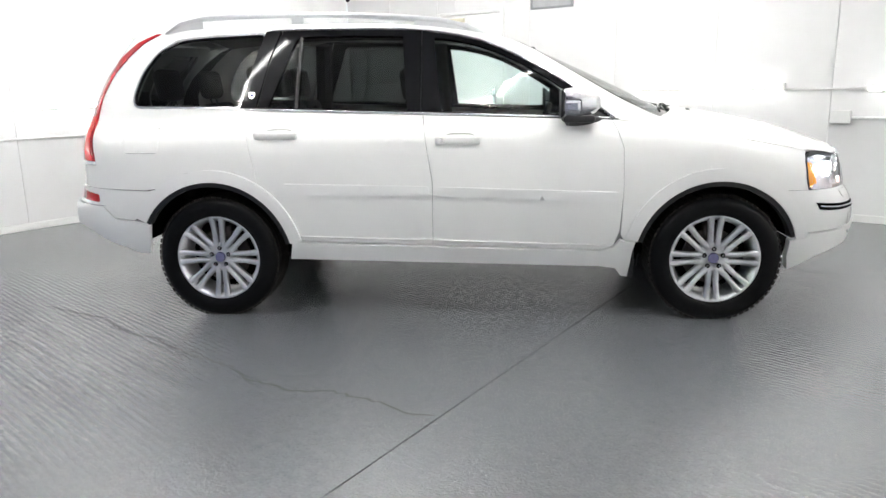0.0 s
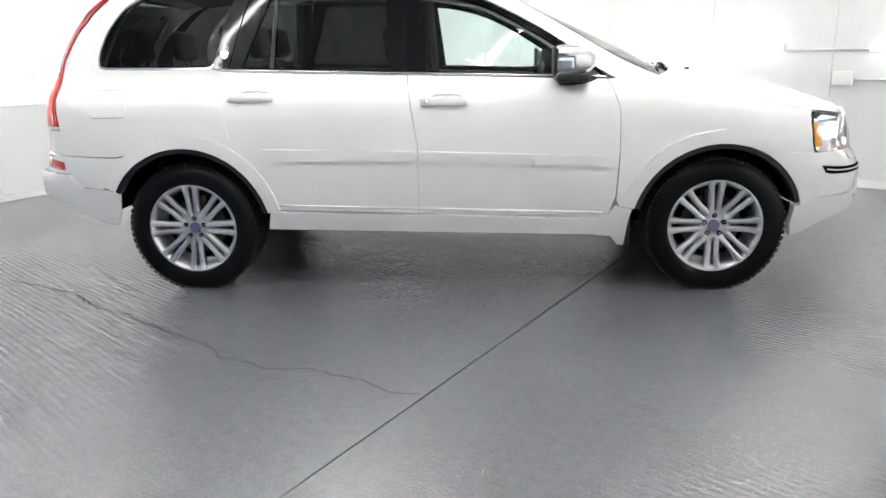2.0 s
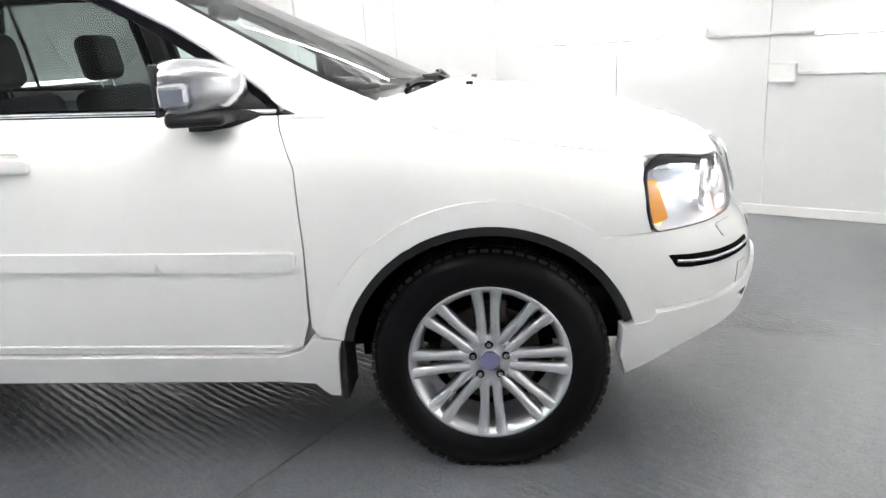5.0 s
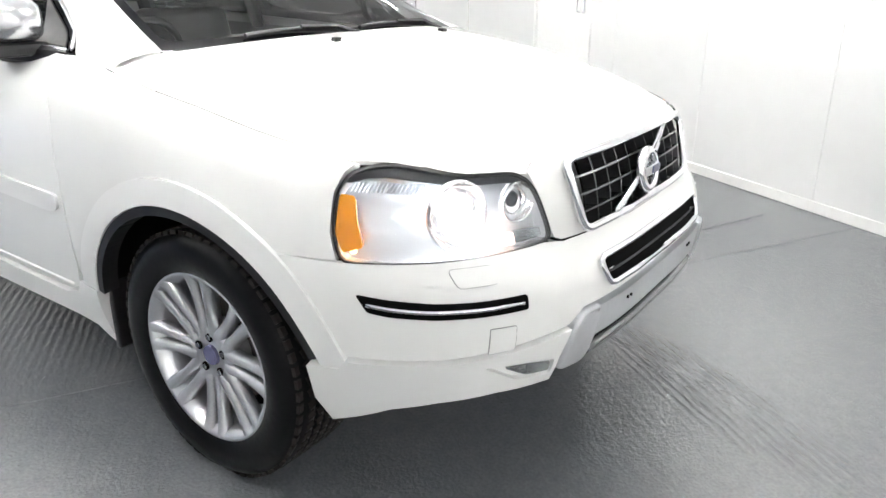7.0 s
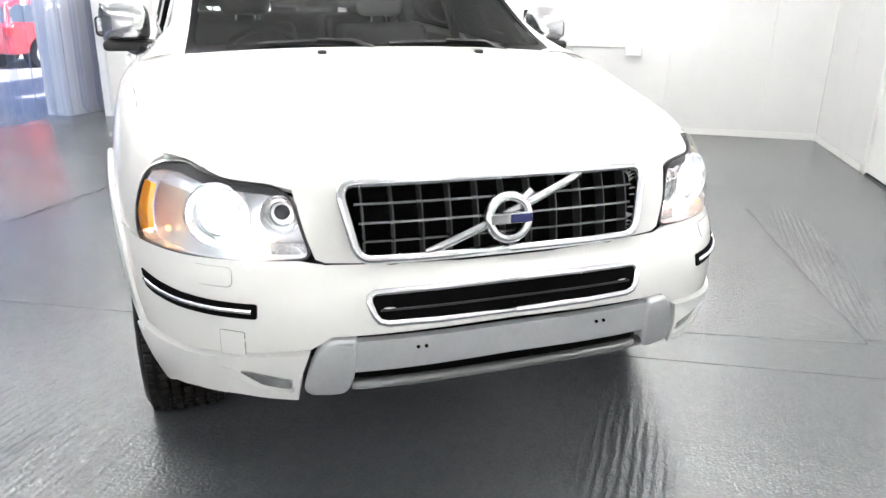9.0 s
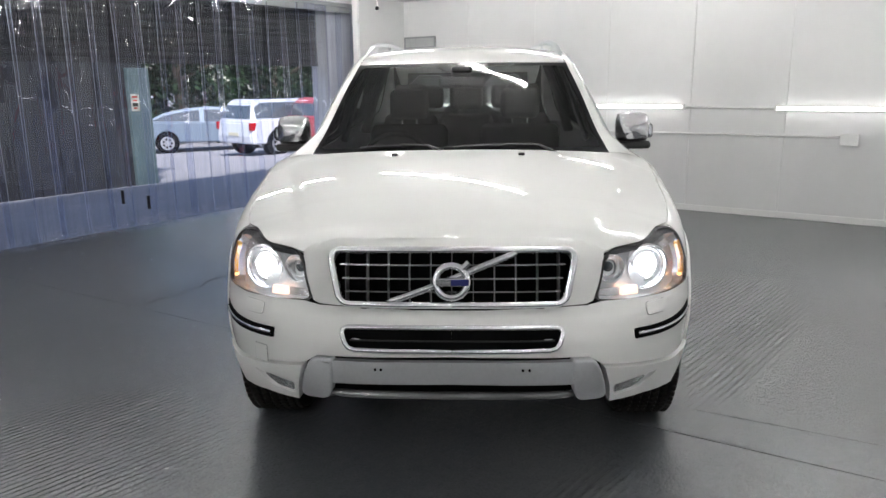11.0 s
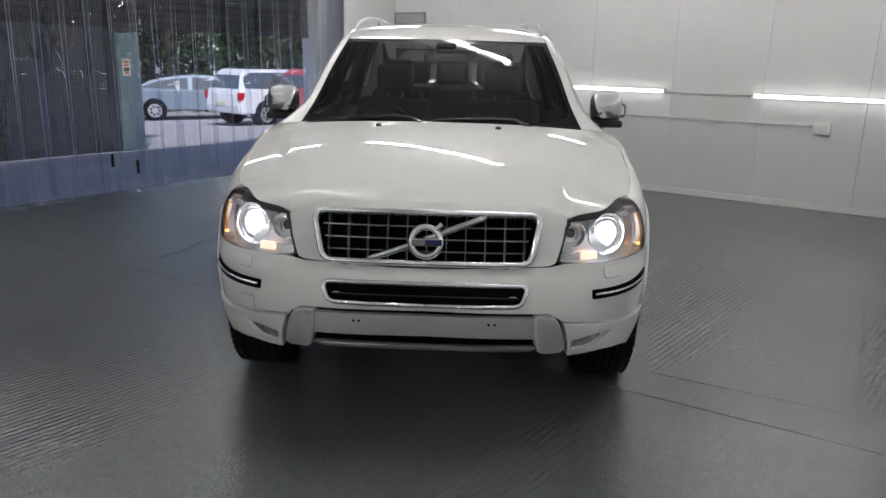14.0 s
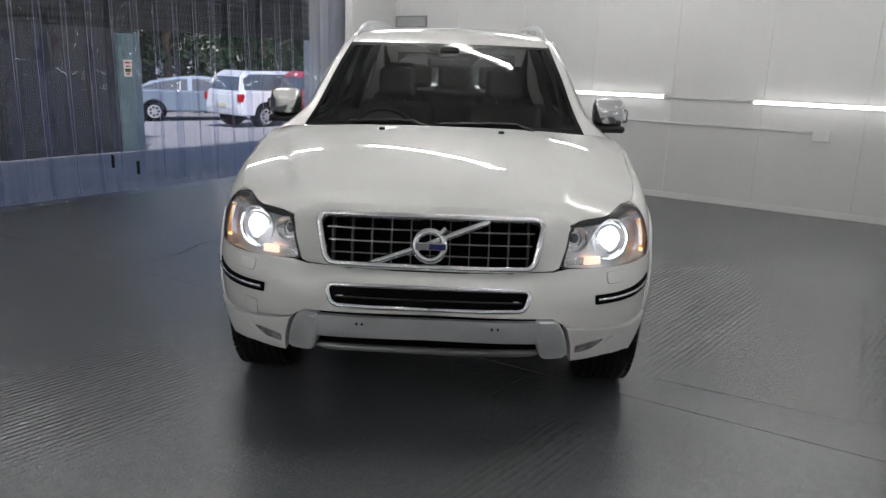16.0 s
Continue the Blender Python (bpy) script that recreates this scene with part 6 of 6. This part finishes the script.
def build_cabin(car):
    part("cabin_floor", box((-1.75, -0.74, 0.402), (1.0, 0.74, 0.45)), "gap", car)
    for y in (-0.37, 0.37):
        seat(car, -0.05, y)
    for y in (-0.44, 0.0, 0.44):
        seat(car, -0.98, y, "rear_seat", 0.21, 0.03)
    for y in (-0.34, 0.34):
        seat(car, -1.62, y, "third_row_seat", 0.22, 0.02)
    bm = box((0.55, -0.74, 0.80), (1.02, 0.74, 1.07), 0.07, 4)
    part("dashboard", bm, "leather", car, "black dashboard", smooth=True)
    part("console", box((0.2, -0.12, 0.45), (0.7, 0.12, 0.85), 0.04, 3), "trim_grey", car)
    part("info_screen", box((0.60, -0.10, 1.05), (0.66, 0.10, 1.13), 0.02, 3), "trim_grey", car)
    bm = bmesh.new()
    ring = [Vector((0.0, 0.185 * math.cos(a), 0.185 * math.sin(a))) for a in (2 * math.pi * k / 36 for k in range(37))]
    add_sweep(bm, ring, 0.015, 8, up=(1, 0, 0))
    for a in (0, 180, 270):
        add_sweep(bm, [Vector((0.03, 0, 0)), Vector((0.0, 0.18 * math.cos(radians(a)), 0.18 * math.sin(radians(a))))], 0.018, 6, up=(1, 0, 0))
    bmesh.ops.create_cone(bm, segments=20, radius1=0.06, radius2=0.05, depth=0.04, cap_ends=True, matrix=Matrix.Translation((0.02, 0, 0)) @ Matrix.Rotation(radians(90), 4, "Y"))
    bmesh.ops.transform(bm, matrix=pose(0.46, -0.37, 1.03, 0, 24, 0), verts=bm.verts)
    bmesh.ops.recalc_face_normals(bm, faces=bm.faces)
    part("steering_wheel", bm, "leather", car, "black steering wheel", smooth=True)
    part("mirror_inside", box((0.40, -0.13, 1.44), (0.44, 0.13, 1.505), 0.02, 3), "black", car, "interior mirror")
    part("sensor_box", box((0.40, -0.06, 1.50), (0.46, 0.06, 1.56), 0.02, 3), "black", car)
    rows = []
    for x in (0.12, -0.3, -0.8, -1.3, -1.8):
        rows.append([tuple(R(x, y) - Vector((0, 0, 0.035))) for y in (-0.55, -0.3, 0.0, 0.3, 0.55)])
    loft("headlining", rows, "trim_grey", car, flip=True)
    for sd in (1, -1):
        for x0, x1, w in ((-0.22, -0.20, 0.05), (-1.10, -1.17, 0.06)):
            bm = bmesh.new()
            add_sweep(bm, [(x1, -0.80 * sd, 1.10), ((x0 + x1) / 2, -0.72 * sd, 1.36), (x0, -0.60 * sd, 1.63)], w, 8, 0.5)
            part("pillar_lining", bm, "black", car)
    part("tail_wall", box((-2.16, -0.7, 0.55), (-2.12, 0.7, 1.12)), "gap", car)


build_car()



# ---- the yard outside ----
def yard_z(v):
    return table([(-30.0, -0.85), (-20.0, -0.68), (-12.0, -0.35), (-6.0, -0.06), (-4.6, -0.005)], v)


def build_yard():
    bm = bmesh.new()
    us = [-300, -120, -60, -40] + [-30 + 2.5 * k for k in range(17)] + [20, 40, 120, 300]
    vs = [-300, -120, -60, -40, -30, -26, -22, -20, -18, -16, -14, -12, -10, -8, -7, -6, -5.3, -4.62]
    grid = [[bm.verts.new((u, v, yard_z(v) + 0.03 * noise.noise((u * 0.3, v * 0.3, 0)) * (v < -6))) for u in us] for v in vs]
    for a, b in zip(grid, grid[1:]):
        for i in range(len(us) - 1):
            bm.faces.new((a[i], a[i + 1], b[i + 1], b[i]))
    tagged(part("ground", bm, "asphalt", None, smooth=True, m=ROOM), "worn grey asphalt yard sloping away from the doorway", "ground", kind="structure")
    # half-lowered dark shutter over the doorway
    sh = empty("roller_shutter", ROOM, label="dark ribbed roller shutter, half lowered over the doorway", category="shutter")
    z = 1.77
    part("bottom_bar", box((JAMB, -4.70, z - 0.05), (4.6, -4.66, z), 0.006), "shed", sh)
    k = 0
    while z < 3.0:
        bm = bmesh.new()
        rows = [[bm.verts.new((u, -4.68 + 0.012 * math.sin(math.pi * j / 5), z + 0.075 * j / 5)) for j in range(6)] for u in (JAMB, 4.6)]
        for j in range(5):
            bm.faces.new((rows[0][j], rows[1][j], rows[1][j + 1], rows[0][j + 1]))
        part("slat", bm, "shed", sh, smooth=True)
        z += 0.078
    # unseen wall, added so that its shadow falls on the near yard
    tagged(part("wall_facade", box((-14.0, -4.85, 2.96), (9.0, -4.72, 6.2), 0.02), "upvc", None, m=ROOM), "plain outer wall above the doorway", "wall", kind="structure")
    # doorway cheeks
    for u0, u1 in ((JAMB - 0.12, JAMB), (4.6, 4.75)):
        tagged(part("door_cheek", box((u0, -4.78, 0), (u1, -4.60, 2.95)), "upvc", None, m=ROOM), "white doorway reveal", "wall", kind="structure")
    # dark building across the yard
    b = empty("dark_building", ROOM, label="dark clad building across the yard", category="building")
    part("wall", box((-3.77, -14.0, -0.7), (14.0, -9.2, 4.4), 0.02), "shed", b)
    for k in range(28):
        u = -3.3 + 0.36 * k
        part("cladding_rib", box((u, -9.2, -0.5), (u + 0.05, -9.165, 4.4), 0.004), "shed", b)
    part("corner_trim", box((-3.83, -9.23, -0.5), (-3.42, -9.12, 1.80), 0.01), "teal", b, "pale grey-green corner panel")
    part("roof_edge", box((-3.9, -14.1, 4.4), (14.1, -9.05, 4.55), 0.02), "grey_metal", b)
    # notice on a strip
    q = empty("notice", ROOM @ pose(-0.45, WALL_C + 0.06, 1.32), label="small white notice with red and dark print taped to the curtain", category="sign")
    part("sheet", box((-0.045, -0.001, -0.085), (0.045, 0.001, 0.085)), "paper", q)
    for k, (zz, w, mt) in enumerate(((0.055, 0.03, "sign_red"), (0.02, 0.022, "sign_red"), (-0.012, 0.03, "black"), (-0.03, 0.03, "black"), (-0.055, 0.02, "sign_red"))):
        part("print_bar", box((-w, 0.0012, zz - 0.008), (w, 0.002, zz + 0.008)), mt, q)
    for u, zz in ((-0.21, 0.39), (-0.49, 0.30)):
        h = empty("curtain_pull", ROOM @ pose(u, WALL_C + 0.05, zz), label="short black pull handle on the curtain strip", category="handle", group="curtain pulls")
        part("grip", box((-0.012, -0.01, -0.07), (0.012, 0.02, 0.07), 0.006), "black", h)


def parked_car(name, length, width, height, mat, label, at, heading, estate=False):
    """A parked car: rounded body, glasshouse, windows, lamps and wheels. Built along +x, rear at -x."""
    L, Wd, Hh = length / 2, width / 2, height
    car = empty(name, at @ Matrix.Rotation(heading, 4, "Z"), label=label, category="car", group="parked cars")
    low = [(-L, 0.35), (-L - 0.02, 0.55), (-L + 0.02, 0.92), (-L + 0.12, 1.04), (L * 0.35, 0.97), (L * 0.72, 0.84), (L - 0.08, 0.70), (L, 0.52), (L - 0.03, 0.30)]
    if estate:
        up = [(-L + 0.08, 0.95), (-L + 0.22, Hh - 0.12), (-L + 0.42, Hh), (L * 0.0, Hh), (L * 0.28, Hh - 0.12), (L * 0.55, 0.90)]
    else:
        up = [(-L + 0.16, 0.98), (-L + 0.75, Hh - 0.19), (-L * 0.36, Hh - 0.05), (-L * 0.1, Hh), (L * 0.08, Hh - 0.02), (L * 0.28, Hh - 0.14), (L * 0.62, 0.90)]

    def hull(line, w0, w1, z0, z1):
        bm = bmesh.new()
        rings = []
        for y in (-1, -0.92, 0.92, 1):
            ring = []
            for x, z in line:
                f = min(1, max(0, (z - z0) / (z1 - z0)))
                w = w0 + (w1 - w0) * f
                sh = 0.97 if abs(y) == 1 else 1.0
                ring.append(bm.verts.new((x * sh, y * w, z0 + (z - z0) * sh if abs(y) == 1 else z)))
            rings.append(ring)
        n = len(line)
        for a, b in zip(rings, rings[1:]):
            for i in range(n):
                bm.faces.new((a[i], a[(i + 1) % n], b[(i + 1) % n], b[i]))
        bm.faces.new(rings[0][::-1])
        bm.faces.new(rings[-1])
        bmesh.ops.recalc_face_normals(bm, faces=bm.faces)
        bmesh.ops.bevel(bm, geom=[e for e in bm.edges if e.calc_face_angle(0) > 0.35], offset=0.035, segments=2, affect="EDGES")
        return bm
    part("body", hull(low, Wd, Wd * 0.97, 0.3, 1.0), mat, car)
    cab = part("cabin", hull(up, Wd * 0.9, Wd * 0.72, 0.9, Hh), mat, car)
    for sd in (-1, 1):
        for a, b in ((0.04, 0.47), (0.51, 0.93)):
            x0, x1 = up[0][0] + (up[-1][0] - up[0][0]) * a, up[0][0] + (up[-1][0] - up[0][0]) * b
            bm = bmesh.new()

            def lid(x):
                pts = sorted(up)
                z = table([(p[0], p[1]) for p in pts], x) - 0.09
                return max(1.0, z)
            cols = [x0 + (x1 - x0) * k / 6 for k in range(7)]
            vs = []
            for x in cols:
                col = []
                for z in (0.99, lid(x)):
                    f = (z - 0.9) / (Hh - 0.9)
                    col.append(bm.verts.new((x, sd * (Wd * 0.9 + (Wd * 0.72 - Wd * 0.9) * f + 0.006), z)))
                vs.append(col)
            for p, q in zip(vs, vs[1:]):
                bm.faces.new((p[0], q[0], q[1], p[1]))
            bmesh.ops.remove_doubles(bm, verts=bm.verts, dist=1e-4)
            part("side_window", bm, "far_glass", cab)
    for k, (p, q) in enumerate(((up[0], up[1]), (up[-2], up[-1]))):
        bm = bmesh.new()
        d = Vector((q[0] - p[0], 0, q[1] - p[1])).normalized()
        nrm = Vector((-abs(d.z), 0, abs(d.x))) if k == 0 else Vector((abs(d.z), 0, abs(d.x)))
        vv = []
        for f in (0.15, 0.9):
            x, z = p[0] + (q[0] - p[0]) * f, p[1] + (q[1] - p[1]) * f
            w = (Wd * 0.9 + (Wd * 0.72 - Wd * 0.9) * (z - 0.9) / (Hh - 0.9)) * 0.86
            vv.append([bm.verts.new((x + nrm.x * 0.012, y, z + nrm.z * 0.012)) for y in (-w, w)])
        bm.faces.new((vv[0][0], vv[0][1], vv[1][1], vv[1][0]))
        part("screen", bm, "far_glass", cab)
    for sd in (-1, 1):
        part("tail_lamp", box((-L - 0.03, sd * (Wd - 0.02) - 0.12 * (sd > 0), 0.72), (-L + 0.16, sd * (Wd - 0.02) + 0.12 * (sd < 0), 0.93), 0.02), "red", car, "red tail lamp")
        for x in (-L + 0.82, L - 0.85):
            w = empty("wheel")
            w.parent = car
            part("tyre", tube((x, sd * (Wd - 0.2), 0.32), (x, sd * (Wd + 0.01), 0.32), 0.32, 32), "rubber", w)
            part("rim", tube((x, sd * (Wd - 0.1), 0.32), (x, sd * (Wd + 0.018), 0.32), 0.215, 24), "alloy", w, "silver alloy rim")
            for k in range(7):
                a = 2 * math.pi * k / 7
                part("rim_gap", tube((x + 0.13 * math.cos(a), sd * (Wd - 0.05), 0.32 + 0.13 * math.sin(a)), (x + 0.13 * math.cos(a), sd * (Wd + 0.021), 0.32 + 0.13 * math.sin(a)), 0.04, 8), "gap", w)
            part("arch", tube((x, sd * (Wd - 0.25), 0.34), (x, sd * (Wd + 0.003), 0.34), 0.375, 32), "gap", car)
    part("plate", box((-L - 0.035, -0.24, 0.56), (-L - 0.02, 0.24, 0.655)), "brass", car, "yellow blank plate")
    return car


def build_tree(u, v, height, spread, seed):
    rnd = random.Random(seed)
    z0 = yard_z(v)
    tree = empty("tree", ROOM @ pose(u, v, z0), label="dense dark green broadleaf tree at the yard's edge", category="tree", group="trees behind the yard")
    bm = bmesh.new()
    add_sweep(bm, [(0, 0, 0), (0.1, 0.05, height * 0.3), (0.0, 0.1, height * 0.75)], [0.22, 0.17, 0.06], 8)
    for k in range(7):
        a = rnd.uniform(0, 6.28)
        z = height * rnd.uniform(0.2, 0.6)
        add_sweep(bm, [(0.05, 0.05, z), (0.5 * spread * math.cos(a), 0.5 * spread * math.sin(a), z + 0.9), (0.85 * spread * math.cos(a), 0.85 * spread * math.sin(a), z + 1.4)], [0.08, 0.05, 0.02], 6)
    part("trunk", bm, "bark", tree)
    verts, faces, mats = [], [], []
    clumps = []
    for _ in range(110):
        a, r, h = rnd.uniform(0, 6.28), spread * math.sqrt(rnd.random()), rnd.uniform(0.0, 1.0)
        r *= 1.1 - 0.6 * abs(h - 0.4)
        clumps.append((r * math.cos(a), r * math.sin(a), height * h, rnd.uniform(0.35, 0.8)))
    for _ in range(9500):
        cx, cy, cz, cr = rnd.choice(clumps)
        p = Vector((rnd.gauss(0, 0.5), rnd.gauss(0, 0.5), rnd.gauss(0, 0.45))) * cr + Vector((cx, cy, max(0.2, cz)))
        s = rnd.uniform(0.08, 0.17)
        d = Vector((rnd.gauss(0, 1), rnd.gauss(0, 1), rnd.gauss(0, 1))).normalized()
        e = d.orthogonal().normalized()
        f = d.cross(e)
        k = len(verts)
        verts += [tuple(p + e * s), tuple(p + f * s * 0.55), tuple(p - e * s), tuple(p - f * s * 0.55)]
        faces.append((k, k + 1, k + 2, k + 3))
        mats.append(0 if rnd.random() < 0.65 else 1)
    me = bpy.data.meshes.new("crown")
    me.from_pydata(verts, [], faces)
    me.materials.append(MAT["leaf"])
    me.materials.append(MAT["leaf2"])
    me.polygons.foreach_set("material_index", mats)
    ob = new("crown", me)
    ob.parent = tree
    tagged(ob, "dense leafy crown", kind="stuff")


build_yard()
HEAD = math.atan2(0.58, -0.81)
parked_car("parked_saloon", 4.7, 1.85, 1.47, "car_silver", "silver-blue saloon parked on the yard", ROOM @ pose(-12.2, -18.3, yard_z(-18.3)), HEAD)
parked_car("parked_estate", 4.5, 1.8, 1.55, "car_white", "pale silver estate car parked on the yard", ROOM @ pose(-11.75, -13.7, yard_z(-13.7)), HEAD + 0.5, True)
parked_car("parked_hatchback", 4.2, 1.75, 1.5, "car_red", "red hatchback parked on the yard", ROOM @ pose(-12.5, -11.9, yard_z(-11.9)), HEAD + 0.45, True)
for i, (u, v, h, sp) in enumerate(((-11.5, -25.5, 8.0, 3.4), (-15.0, -24.0, 8.5, 3.6), (-18.5, -22.0, 8.0, 3.5), (-21.5, -19.5, 8.5, 3.5), (-24.0, -16.0, 8.0, 3.5), (-8.5, -28.0, 8.0, 3.5), (-26, -12.5, 8.0, 3.5),
                                   (-13.5, -28.0, 9.0, 4.0), (-17.5, -26.5, 9.5, 4.0), (-21.5, -24.0, 9.0, 4.0), (-25.0, -20.5, 9.0, 4.0), (-10.0, -30.5, 9.0, 4.0))):
    build_tree(u, v, h, sp, 40 + i)
